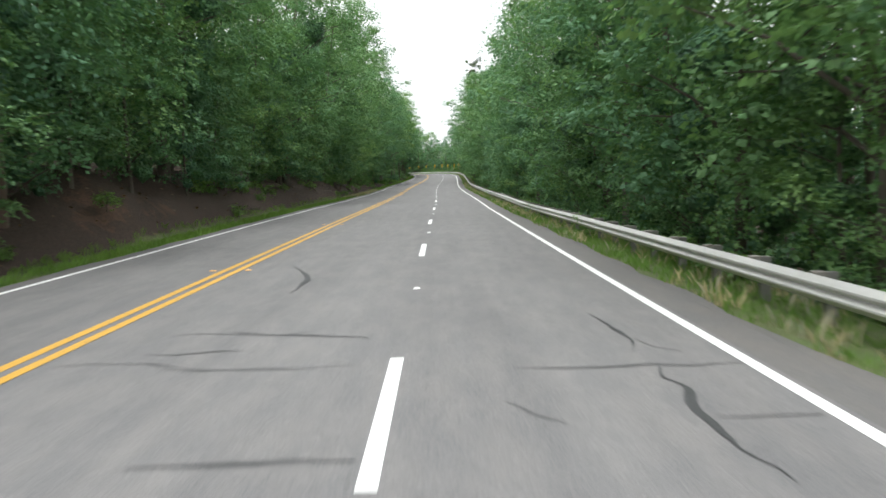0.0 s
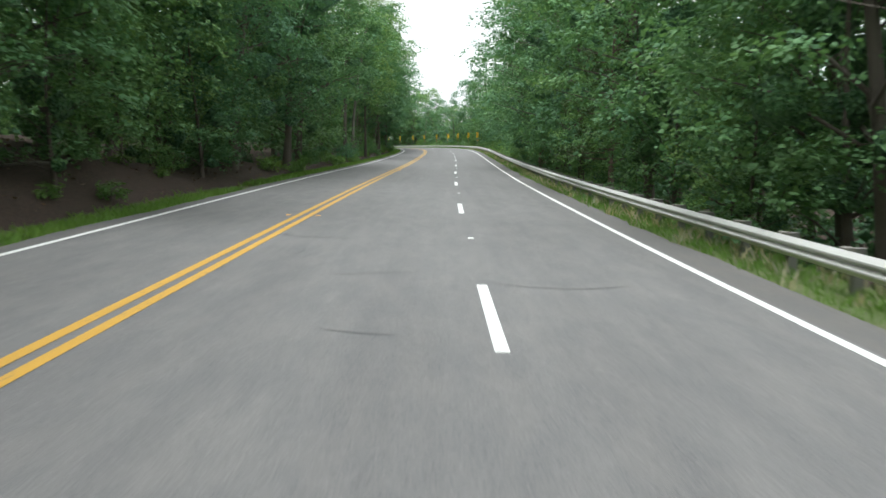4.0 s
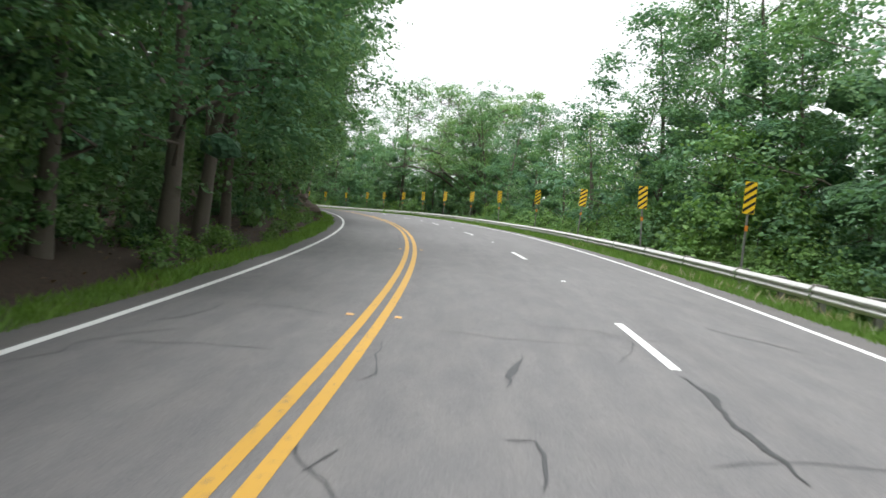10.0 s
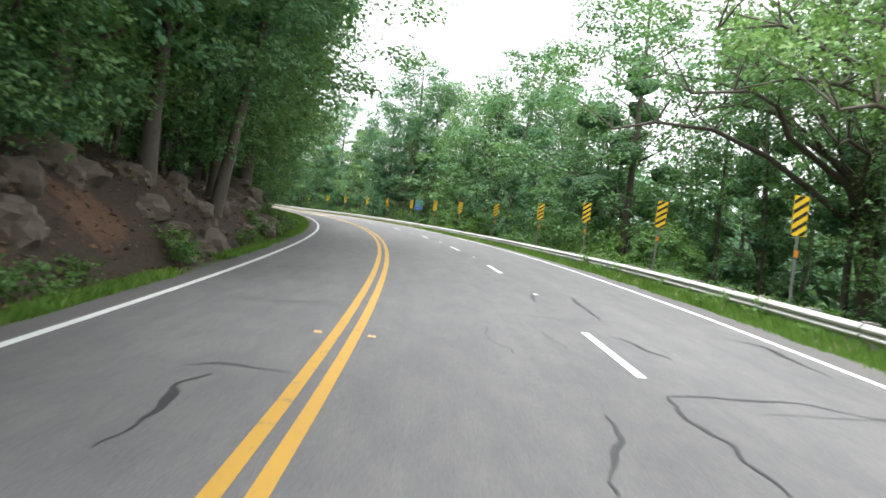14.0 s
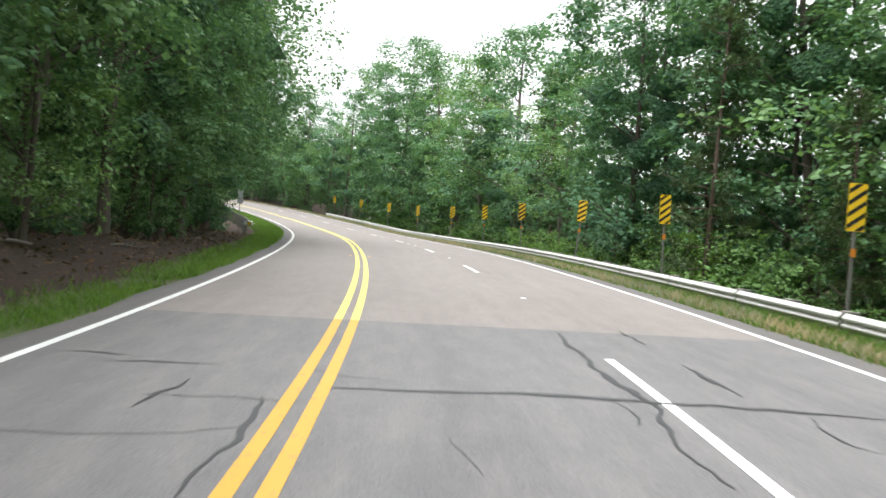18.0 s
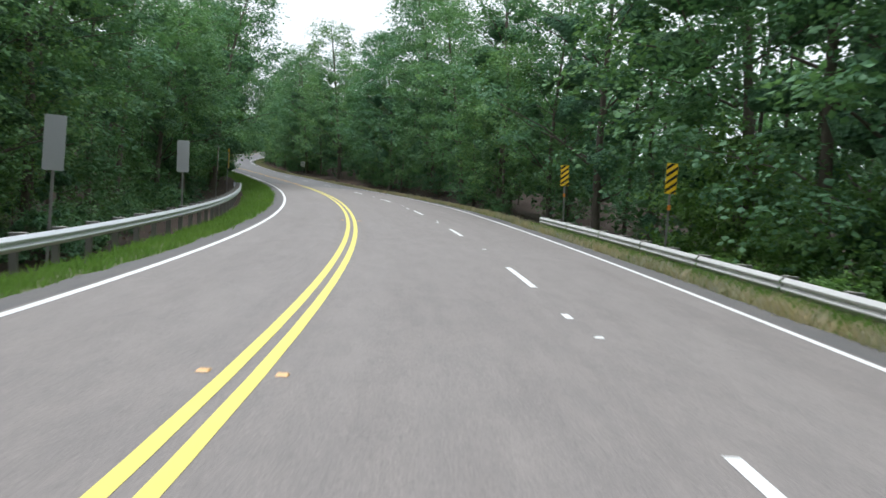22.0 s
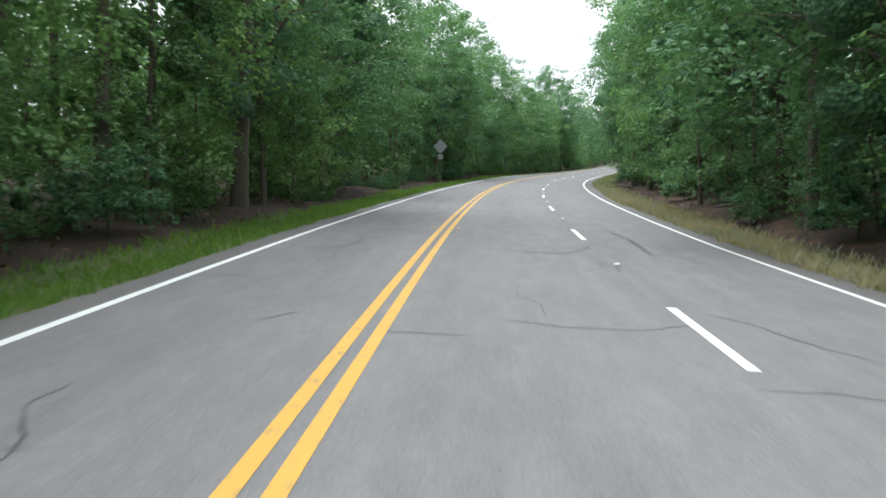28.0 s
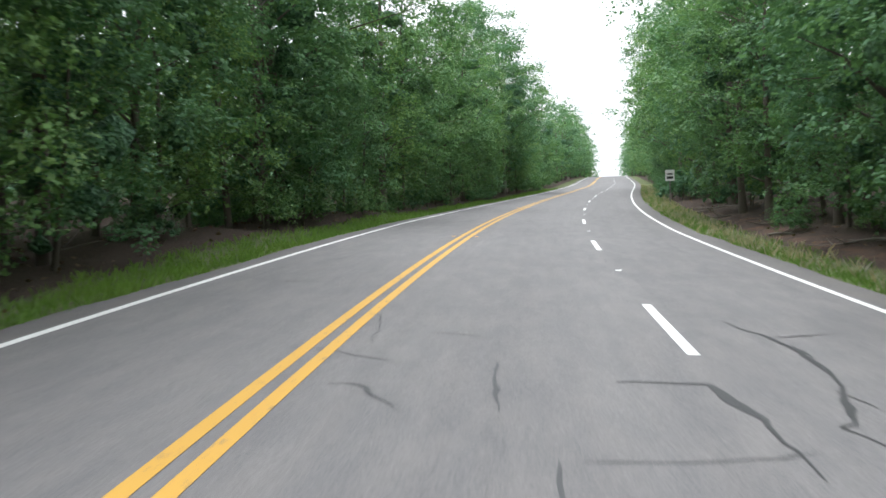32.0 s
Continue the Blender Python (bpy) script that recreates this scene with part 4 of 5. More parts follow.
def spreading_tree():
    """An old leaning tree with long arching limbs and a thin, airy crown."""
    rng = np.random.default_rng(71)
    verts, faces, centres, radii = [], [], [], []
    line = [Vector((-1.9 * u ** 1.3 + 0.1 * math.sin(6 * u), -0.3 * u, -0.4 + 12.5 * u)) for u in np.linspace(0, 1, 9)]
    tube(verts, faces, line, [0.34 * (1.3 if i == 0 else 1 - 0.8 * i / 8) for i in range(9)], 8)
    for i, (k, an, ln, rise) in enumerate(((3, 200, 7.5, 2.6), (4, 150, 6.0, 2.6), (3, 20, 5.5, 3.0), (3, 235, 7.0, 3.0), (4, 175, 7.5, 3.2), (4, 300, 5.0, 3.0), (5, 110, 5.5, 3.5), (5, 215, 6.5, 3.8), (6, 60, 4.5, 3.5), (6, 260, 5.0, 3.6), (7, 180, 4.5, 3.0), (7, 340, 3.8, 3.0))):
        start = line[k]
        out = Vector((math.cos(radians(an)), math.sin(radians(an)), 0))
        pts = [start + out * ln * f + Vector((rng.normal(0, 0.22), rng.normal(0, 0.22), rise * math.sin(f * 2.1))) * (1 if f else 0) for f in (0.0, 0.2, 0.4, 0.6, 0.8, 1.0)]
        lb = tube(verts, faces, pts, [0.15 - 0.012 * k - 0.012 * j * (1 + 0.4 * j / 5) for j in range(6)], 5)
        for j in range(2, 6):
            for _ in range(3):
                e = pts[j] + Vector((rng.normal(0, 0.9), rng.normal(0, 0.9), rng.uniform(0.2, 1.5)))
                tube(verts, faces, [pts[j], pts[j].lerp(e, 0.5) + Vector((0, 0, 0.12)), e], [0.035, 0.022, 0.006], 3)
                centres.append(tuple(e))
                radii.append(rng.uniform(0.6, 1.1))
    t = thing("spreading_tree", "old leaning tree with long arching limbs and an airy crown", "tree")
    part("trunk", mesh_from("trunk", verts, faces, BARK, True), t)
    part("crown", leaf_mesh("crown", bough_leaves(rng, centres, radii, 120, 0.115, 0.6), LEAF_FRESH), t)
    return t


def pine_model(seed, height, base, radius, trunk_r, whorls):
    rng = np.random.default_rng(seed)
    verts, faces, needles = [], [], []
    line = [Vector((0.25 * math.sin(2 * u + seed), 0.2 * u * u, -0.4 + (height + 0.4) * u)) for u in np.linspace(0, 1, 9)]
    tube(verts, faces, line, [trunk_r * (1.25 if i == 0 else 1 - 0.85 * i / 8) for i in range(9)], 8)
    for i in range(whorls):
        u = (i + rng.uniform(0, 1)) / whorls
        z = base + (height - base) * u
        k = min(7, int(z / height * 8))
        start = line[k].lerp(line[k + 1], 0.5)
        start.z = z
        r = radius * (1.05 - 0.75 * u) * rng.uniform(0.6, 1.15)
        an = rng.uniform(0, 6.28)
        end = start + Vector((math.cos(an) * r, math.sin(an) * r, r * rng.uniform(-0.05, 0.35)))
        tube(verts, faces, [start.lerp(end, 0.1), start.lerp(end, 0.5) + Vector((0, 0, -0.1)), end], [0.05, 0.035, 0.012], 4, nearest(verts, 0, 72, start))
        for f in np.linspace(0.45, 1.0, 5):
            c = np.array(start.lerp(end, float(f))) + rng.normal(0, 0.22, 3)
            m = 30
            dirs = rng.normal(0, 1, (m, 3))
            dirs /= np.linalg.norm(dirs, axis=1)[:, None]
            side = np.cross(dirs, rng.normal(0, 1, (m, 3)))
            side /= np.linalg.norm(side, axis=1)[:, None]
            v = np.empty((m, 4, 3))
            ln = rng.uniform(0.22, 0.42, (m, 1))
            v[:, 0] = c
            v[:, 1] = c + dirs * ln * 0.6 + side * 0.034
            v[:, 2] = c + dirs * ln
            v[:, 3] = c + dirs * ln * 0.6 - side * 0.034
            needles.append(v.reshape(-1, 3))
    t = thing("pine_tree", "tall pine with a bare brown trunk and needle tufts", "tree", "pines")
    part("trunk", mesh_from("trunk", verts, faces, PINE_BARK, True), t)
    part("crown", leaf_mesh("crown", np.concatenate(needles), NEEDLE), t)
    return t


def shrub_model(name, label, seed, height, radius, stems, per, size, leafmat, group, shown=4):
    rng = np.random.default_rng(seed)
    centres, radii = [], []
    t = thing(name, label, "shrub", group)
    for i in range(stems):
        an, rr = i * 2.399, radius * 0.85 * math.sqrt((i + 0.5) / stems)
        z = height * math.sqrt(max(0.06, 1 - (rr / radius) ** 2)) * rng.uniform(0.55, 0.95)
        end = Vector((rr * math.cos(an), rr * math.sin(an), z))
        if i < shown:
            verts, faces = [], []
            foot = Vector((0.25 * end.x, 0.25 * end.y, -0.15))
            tube(verts, faces, [foot, foot.lerp(end, 0.5) + Vector((0, 0, 0.15 * z)), end], [0.03, 0.02, 0.006], 4)
            part("stem", mesh_from("stem", verts, faces, BARK, True), t)
        centres += [tuple(end), (end.x * 1.05, end.y * 1.05, z * 0.5)]
        radii += [radius * rng.uniform(0.28, 0.46), radius * rng.uniform(0.28, 0.42)]
    part("foliage", crown_mesh("foliage", rng, centres, radii, per, size, 0.9, leafmat), t)
    return t


def plant(model, s, d, scale, turn, lean=(0.0, 0.0), sink=0.0, wide=1.0):
    g = ground_at(s, d)
    m = Matrix.Translation((g.x, g.y, g.z - sink)) @ Matrix.Rotation(turn, 4, "Z")
    ob = copy_thing(model, Matrix.Translation(m.translation) @ Matrix.Rotation(lean[0], 4, "X") @ Matrix.Rotation(lean[1], 4, "Y") @ Matrix.Rotation(turn, 4, "Z"))
    ob.scale = (scale * wide, scale * wide, scale)
    return ob


def remove(ob):
    for o in (*ob.children_recursive, ob):
        bpy.data.objects.remove(o)


build_ground()
build_road()
build_markings()
build_reflectors()
seal((17.0, -5.8), (16.0, -6.0), (15.0, -5.9))
seal((14.5, -5.9), (13.5, -5.9), (13.0, -5.9), (12.0, -5.9))
seal((14.5, -4.7), (14.5, -6.8))
seal((13.0, -5.9), (13.0, -6.7))
seal((15.5, -1.0), (15.5, -2.0))
seal((23.0, -1.2), (21.0, -1.8), (19.5, -1.8))
seal((12.5, -2.2), (12.5, -3.5))
seal((16.5, -1.7), (16.0, -3.3))
seal((13.5, -4.5), (13.0, -4.9))
seal((36.8, -3.3), (35.8, -3.2), (34.8, -3.2))
seal((34.3, -3.2), (34.8, -3.3), (34.8, -3.8), (34.3, -4.1))
seal((35.8, -1.8), (34.8, -1.7), (34.3, -1.6))
seal((38.3, 0.6), (37.8, -2.6))
seal((37.3, -4.8), (36.8, -6.7))
seal((39.8, -4.5), (39.3, -6.0))
seal((61.6, -4.0), (58.6, -3.9), (57.6, -4.1), (57.1, -3.9), (55.1, -3.9))
seal((57.1, -2.1), (57.1, -3.9), (57.1, -5.5), (56.6, -5.8), (56.6, -6.1), (57.1, -6.1), (57.6, -5.7))
seal((56.6, -1.8), (55.6, -1.7))
seal((63.1, -5.9), (61.1, -6.0), (59.1, -6.0), (58.1, -6.1))
seal((61.6, -0.3), (61.6, -1.8))
seal((57.6, -1.5), (59.1, -1.3))
seal((86.0, -2.3), (81.5, -2.2), (78.5, -2.2), (77.5, -2.2))
seal((85.0, -3.7), (78.5, -3.6))
seal((77.0, -0.7), (77.0, -2.0), (77.0, -3.3))
seal((80.5, -5.7), (79.0, -5.8))
seal((78.5, -5.7), (78.0, -6.0))
seal((131.7, -1.8), (129.2, -1.8), (127.2, -1.8), (125.7, -1.8))
seal((136.2, -3.7), (130.7, -3.7), (129.2, -4.1))
seal((128.7, -3.7), (126.7, -3.7))
seal((128.7, -3.8), (129.2, -4.2), (128.7, -4.4), (128.2, -4.5))
seal((130.7, -5.4), (129.2, -5.5), (129.2, -6.1))
seal((130.2, -2.0), (130.2, -3.8))
seal((129.7, -4.2), (129.2, -5.5))
seal((126.2, -1.8), (126.7, -2.6))
seal((127.7, -2.3), (128.7, -2.3), (128.7, -2.6))
seal((143.3, -2.5), (141.8, -2.3), (139.8, -2.2), (139.3, -2.5), (139.3, -3.2))
seal((147.8, -3.7), (143.3, -3.8), (140.3, -3.8), (139.3, -3.8))
seal((143.8, -0.2), (143.8, -2.5))
seal((160.8, -1.8), (158.8, -1.7), (156.8, -1.8), (156.3, -1.8))
seal((162.3, -3.8), (159.8, -3.9), (159.8, -4.8))
seal((159.8, -3.9), (157.3, -3.9))
seal((158.8, -1.8), (158.8, -2.9))
seal((157.8, -0.4), (157.8, -1.8))
seal((158.3, 1.2), (158.3, 0.7), (158.3, 0.2))
seal((186.6, -3.7), (182.1, -3.7), (178.1, -3.7), (176.6, -3.8))
seal((179.6, -5.8), (177.6, -5.5))
seal((176.6, -5.4), (176.1, -5.4))
seal((194.6, -2.0), (194.1, -1.9), (194.6, -1.8), (193.6, -1.8), (193.1, -1.8))
seal((196.6, -3.8), (196.6, -5.3))
seal((199.1, -5.4), (197.1, -5.5))
seal((215.8, -1.9), (214.3, -1.7))
seal((212.8, -1.6), (212.8, -1.8), (211.8, -1.8))
seal((215.3, -3.6), (213.3, -3.6), (212.3, -3.7))
seal((211.8, -0.4), (212.3, -0.5))
seal((232.5, 0.3), (232.0, 0.4), (231.0, 0.4), (230.5, 0.2))
seal((242.5, 0.3), (236.0, 0.4))
seal((230.0, 1.7), (230.5, 0.2))
seal((235.0, -2.0), (232.0, -1.9))
seal((231.5, -2.4), (230.5, -2.4))
seal((255.1, 1.0), (251.6, 0.9), (250.6, 1.1), (248.6, 0.8), (247.6, 0.7))
seal((249.6, -1.8), (247.6, -1.7))
seal((248.1, -0.5), (247.1, -0.6), (246.6, -0.9))
seal((251.1, -3.6), (247.1, -3.6))
seal((251.6, 2.2), (252.6, 1.4))
seal((263.5, 0.8), (263.0, 0.6))
seal((263.0, 1.8), (263.5, 0.3))
seal((269.0, -2.0), (266.5, -2.0))
seal((292.7, 2.2), (293.7, 0.7))
seal((291.7, -3.5), (289.7, -3.3))
seal((291.7, -4.4), (288.2, -4.1))
seal((487.1, 2.6), (487.6, 1.9), (487.1, 0.5))
seal((481.6, 1.9), (481.6, 1.1), (481.6, 0.2), (481.6, -0.7))
seal((481.6, 0.6), (482.1, 0.5), (482.6, 0.4), (481.6, 0.3))
seal((483.1, -1.8), (480.6, -1.8), (480.6, -2.1))
seal((480.1, -1.6), (480.6, -1.7), (480.6, -1.8))
seal((488.1, -3.5), (485.6, -3.7))
seal((482.1, -3.7), (481.1, -3.6), (480.6, -3.6))
seal((488.1, -1.6), (485.1, -1.7), (483.6, -1.7))
seal((494.2, 2.7), (494.7, 1.0))
seal((504.7, -3.7), (497.7, -3.6))
seal((494.2, -3.7), (491.7, -3.7), (490.2, -3.6), (489.7, -3.8))
seal((491.7, -3.7), (491.7, -4.8))
seal((489.7, -2.4), (489.7, -2.9))
seal((528.6, 1.7), (527.6, 1.6), (526.1, 1.8), (526.1, 2.6))
seal((526.6, 0.9), (526.1, 1.1), (526.1, 1.8))
seal((525.6, 1.8), (524.6, 1.5), (524.6, 1.8))
seal((527.1, 1.5), (526.6, 0.3))
seal((529.1, -3.6), (528.1, -3.3), (527.1, -2.7), (527.1, -2.8), (527.1, -1.6))
seal((534.6, -4.5), (530.6, -4.8), (527.6, -4.6), (527.1, -4.8))
seal((526.1, -3.4), (525.6, -3.3), (524.6, -3.3))
seal((525.6, -3.6), (524.6, -3.5))
seal((532.1, 3.0), (532.6, 1.5))
seal((534.8, 1.5), (533.8, 1.6), (533.3, 1.7))
seal((536.8, 2.8), (537.3, 0.4))
seal((541.8, -3.6), (537.3, -3.6), (535.8, -3.6), (535.3, -4.2), (534.8, -4.4))
seal((539.3, -4.4), (537.8, -4.4), (536.8, -4.5), (535.8, -4.5), (535.3, -4.2))
seal((536.8, -1.6), (536.3, -3.9))
seal((534.8, -2.4), (534.8, -3.3), (534.3, -3.5), (533.3, -3.4))
seal((536.8, -1.7), (535.3, -1.7))
seal((533.3, -1.6), (533.3, -1.8), (533.8, -1.8))
seal((555.4, 3.0), (555.4, 1.6), (555.9, 1.4))
seal((553.4, -2.0), (552.9, -2.0), (552.9, -2.1), (553.4, -2.2))
seal((551.9, -2.1), (550.9, -2.0))
seal((553.4, -2.2), (553.9, -2.8))
seal((554.9, -4.6), (553.9, -4.6), (552.9, -4.5), (551.9, -4.3))
seal((551.9, -3.7), (551.4, -3.7), (550.9, -3.7))
seal((558.9, -3.7), (557.4, -3.8))
seal((570.6, 2.4), (570.6, 1.4), (570.6, 0.2))
seal((577.1, -3.8), (572.6, -3.5), (570.1, -3.4), (569.6, -3.4), (569.1, -3.6))
seal((570.1, -3.9), (570.1, -4.6), (570.1, -4.7), (571.1, -4.6))
seal((570.1, -4.6), (569.1, -4.5))
seal((575.1, 1.6), (576.6, 1.5))
seal((572.1, 1.8), (572.6, 0.4))
seal((573.6, -4.9), (572.6, -4.8))
seal((587.8, -0.4), (587.8, -0.7), (587.3, -1.1))
seal((588.3, -2.8), (588.3, -3.5), (587.3, -3.7), (586.3, -3.7))
seal((591.3, -4.4), (590.3, -4.7), (588.8, -4.7), (587.3, -4.3), (587.3, -4.2), (586.8, -4.3))
seal((590.3, -4.7), (590.8, -5.5))
seal((588.8, -1.8), (587.3, -1.8))
seal((588.3, -4.5), (587.8, -4.7))
seal((329.7, 1.92), (329.8, 1.16), (329.8, 0.19))
seal((329.7, -0.25), (329.8, -1.21), (329.8, -1.98), (329.9, -3.05), (329.7, -4.28))
seal((334.2, -2.02), (331.6, -2.13), (330.4, -2.08), (329.7, -2.00), (329.1, -2.11))
seal((331.3, -3.31), (330.6, -3.32), (330.1, -3.30))
seal((331.9, -3.61), (330.6, -3.53), (329.7, -3.45), (329.2, -3.44))
seal((333.9, 1.65), (334.1, 0.94), (334.0, 0.07))
seal((333.9, -4.89), (334.0, -5.71))
seal((328.8, 0.31), (329.1, 0.30))
seal((347.9, 2.90), (347.9, 2.40), (347.9, 2.00))
seal((347.6, 2.21), (347.7, 1.03))
seal((345.9, 1.26), (346.9, 1.12))
seal((346.4, 0.30), (345.0, 0.30), (344.1, 0.33))
seal((346.8, -0.17), (347.0, -1.90), (346.9, -3.26), (346.8, -4.58), (346.7, -5.48))
seal((351.1, -3.23), (348.4, -3.14), (346.8, -3.22), (345.5, -3.08), (344.6, -3.12))
seal((349.0, -4.35), (347.3, -4.29))
seal((346.6, -4.63), (345.8, -4.52), (345.5, -4.70))
seal((351.6, -4.31), (350.4, -4.34))
seal((158.5, 1.39), (158.4, 0.91), (158.1, 0.63), (158.2, 0.19))
seal((161.6, -5.78), (161.5, -6.67))
seal((159.9, -5.51), (159.6, -5.84))
seal((159.3, -5.63), (159.0, -6.19))
seal((158.3, -5.48), (157.9, -5.66))
seal((158.6, -5.29), (158.7, -5.65))
seal((178.6, 1.96), (178.5, 1.53))
seal((177.8, 1.24), (177.8, 0.34))
seal((176.8, -4.95), (176.8, -5.09))
seal((230.6, -3.16), (230.3, -3.25), (229.8, -3.29))
seal((229.7, -0.69), (229.6, -1.05))
seal((231.7, -4.44), (231.7, -5.32))
seal((282.6, -3.46), (281.0, -3.53), (279.9, -3.47))
seal((282.6, -3.46), (282.8, -4.94), (282.4, -5.67))
seal((286.2, -3.88), (284.8, -4.24))
seal((287.1, -5.96), (286.7, -6.33), (284.5, -6.28))
seal((282.1, 1.23), (282.3, 0.91), (282.2, 0.23))
seal((281.7, -2.63), (281.0, -2.57), (280.1, -2.32), (279.7, -2.32))
seal((553.3, -2.22), (553.9, -2.74))
seal((556.5, -3.76), (556.5, -4.69))
seal((555.8, -4.61), (555.6, -5.48))
seal((279.7, 1.03), (280.2, 0.99), (281.0, 1.02), (282.0, 0.95))
seal((143.0, -5.17), (142.7, -5.80), (143.1, -6.55))
seal((143.0, -5.26), (142.5, -5.54), (142.2, -5.78))
seal((144.4, -4.39), (144.7, -6.03))
seal((141.0, -5.29), (141.1, -6.69))
seal((139.4, -4.56), (139.3, -5.36), (139.3, -5.86))
seal((138.7, -4.22), (138.4, -4.39), (138.3, -4.54))
seal((138.7, -4.22), (138.8, -4.96), (138.8, -5.63))
seal((138.4, -3.84), (138.4, -4.12), (137.9, -4.21))
seal((137.0, -2.78), (137.0, -2.98), (137.4, -3.11), (137.8, -3.46))
seal((138.3, -3.46), (137.9, -3.52))
seal((193.8, 1.11), (194.1, 1.02), (194.2, 0.31))
seal((193.4, 0.28), (193.9, 0.31))
seal((196.8, -3.85), (196.5, -5.28))
seal((195.6, -3.74), (194.4, -3.67), (193.8, -3.51))
seal((199.2, -5.47), (197.6, -5.43), (196.9, -5.48))
seal((197.5, -2.50), (195.6, -2.43), (194.9, -2.53), (194.3, -2.23))
seal((198.6, -0.21), (198.6, -0.81))
seal((264.9, -1.47), (264.6, -1.62), (263.7, -1.58))
seal((264.3, -1.59), (264.1, -1.88), (263.7, -2.04), (263.2, -2.02))
seal((272.3, -5.34), (268.0, -4.41), (265.3, -3.78), (264.3, -3.68))
seal((263.5, -0.42), (264.2, -0.40), (265.1, -0.46), (265.5, -0.33))
seal((264.5, -0.23), (264.7, -1.43))
seal((264.2, 0.75), (264.7, 0.88))
seal((77.1, -3.34), (77.0, -4.11), (77.0, -4.97))
seal((77.7, -4.60), (78.1, -4.99), (78.3, -5.56), (78.4, -5.99))
seal((77.6, -4.72), (76.8, -4.58), (76.2, -4.65))
for pts in (((343.6, -0.8), (340.5, -0.75), (338.1, -0.62)), ((337.2, -0.62), (335.6, -0.72), (333.6, -0.6), (332.1, -0.72)), ((332.6, -0.75), (331.1, -0.95), (329.6, -1.02))):
    seal(*pts, width=0.03, jag=0.4, material=SCUFF, label="pale scuffed line along a crack beside the centre line")
guardrail("long galvanised W-beam guardrail on posts along the outer verge", -40.0, 439.5, -8.6, 0.40, False)
end_marker(guardrail("shiny galvanised W-beam guardrail on the inside of the bend", 401.0, 464.5, 5.9, 0.30, True), 401.0, 5.9, 0.30)

marker = marker_sign()
MARKERS = [218.7, 228.3, 237.2, 246.6, 255.4, 264.9, 273.9, 283.3, 291.6, 300.6, 308.9, 317.2, 327.5, 337.0, 345.5, 353.5, 362.5, 371.5, 380.4, 388.6, 397.6, 407.7, 418.2, 428.8, 439.2]
for i, s in enumerate(MARKERS):
    lean = 2.2 * math.sin(i * 2.3) + (2.5 if i in (3, 7, 17) else 0)
    ob = copy_thing(marker, Matrix())
    stand(ob, s, -9.4, lean, 10 * math.sin(i * 1.7) - 6)
    ob.location.z = at(s, -9.4)[2] - 0.03
remove(marker)
mback = marker_back()
for i, s in enumerate((407.8, 424.6, 437.8, 448.2, 456.4)):
    ob = copy_thing(mback, Matrix())
    stand(ob, s, 6.6, 1.5 * math.sin(i * 2), 8 * math.sin(i * 1.1) + (0, 0, 10, 95, 112)[i])
    ob.location.z = at(s, 6.6)[2] - 0.22
remove(mback)
ob = stand(county_sign(), 350.6, -9.3, 1.0, -6)
ob.location.z = at(350.6, -9.6)[2] - 0.1
ob = stand(diamond_back(), 578.9, 6.0)
ob.location.z = at(578.9, 6.0)[2] + 0.42
stand(regulation_sign("white rectangular road sign on a post at the wood's edge", [(0.2, 0.4, 0.08), (0.02, 0.44, 0.08), (-0.2, 0.36, 0.12)]), 523.5, -9.15)
stand(regulation_sign("small white rectangular sign with black bars on a post", [(0.1, 0.34, 0.1), (-0.15, 0.4, 0.16)]), 636.0, -9.2)

# ================= woods =================
OAK = "tall broadleaf tree with a dense green crown at the wood's edge"
HARDWOOD = "slender hardwood with a %s and high crown"
YOUNG = "young leafy tree with foliage down to the ground"
TREES = [
    tree_model("oak_tree", OAK, 3, 17.5, 2.6, 4.4, 0.20, 64, 240, 1.38, 0.16, LEAF, BARK),
    tree_model("oak_tree", OAK, 8, 20.0, 3.2, 4.5, 0.22, 70, 240, 1.42, 0.16, LEAF, BARK, 0.9),
    tree_model("hardwood_tree", HARDWOOD % "long bare trunk", 14, 20.5, 6.2, 3.9, 0.17, 54, 234, 1.32, 0.155, LEAF, BARK, 0.8),
    tree_model("hardwood_tree", HARDWOOD % "pale trunk", 21, 18.5, 5.2, 3.9, 0.15, 54, 234, 1.32, 0.15, LEAF_FRESH, BARK_PALE, 1.1),
]
FAR_TREES = [
    tree_model("oak_tree", OAK, 4, 17.5, 2.4, 4.5, 0.20, 44, 60, 1.55, 0.30, LEAF, BARK),
    tree_model("oak_tree", OAK, 9, 20.0, 3.0, 4.5, 0.22, 48, 60, 1.55, 0.30, LEAF, BARK, 0.9),
]
OLD_TREE = spreading_tree()
BARE = tree_model("half_bare_tree", "thin-crowned tree with pale dead limbs showing through sparse leaves", 27, 17.0, 5.0, 4.2, 0.19, 60, 90, 0.95, 0.14, LEAF_FRESH, BARK_PALE, 1.0, 1.0, 0.45)
PINES = [pine_model(5, 21.0, 6.5, 3.2, 0.20, 46), pine_model(9, 17.0, 2.5, 3.0, 0.17, 52)]
MAPLES = [
    tree_model("young_maple", YOUNG, 31, 10.0, 0.7, 2.8, 0.09, 40, 216, 1.05, 0.125, LEAF_FRESH, BARK, 0.5, 0.8),
    tree_model("young_maple", YOUNG, 37, 8.0, 0.5, 2.5, 0.075, 34, 216, 0.98, 0.12, LEAF, BARK, 0.6, 0.8),
    tree_model("young_maple", YOUNG, 43, 12.5, 1.2, 3.1, 0.10, 44, 216, 1.12, 0.13, LEAF_FRESH, BARK, 0.7, 0.9),
]
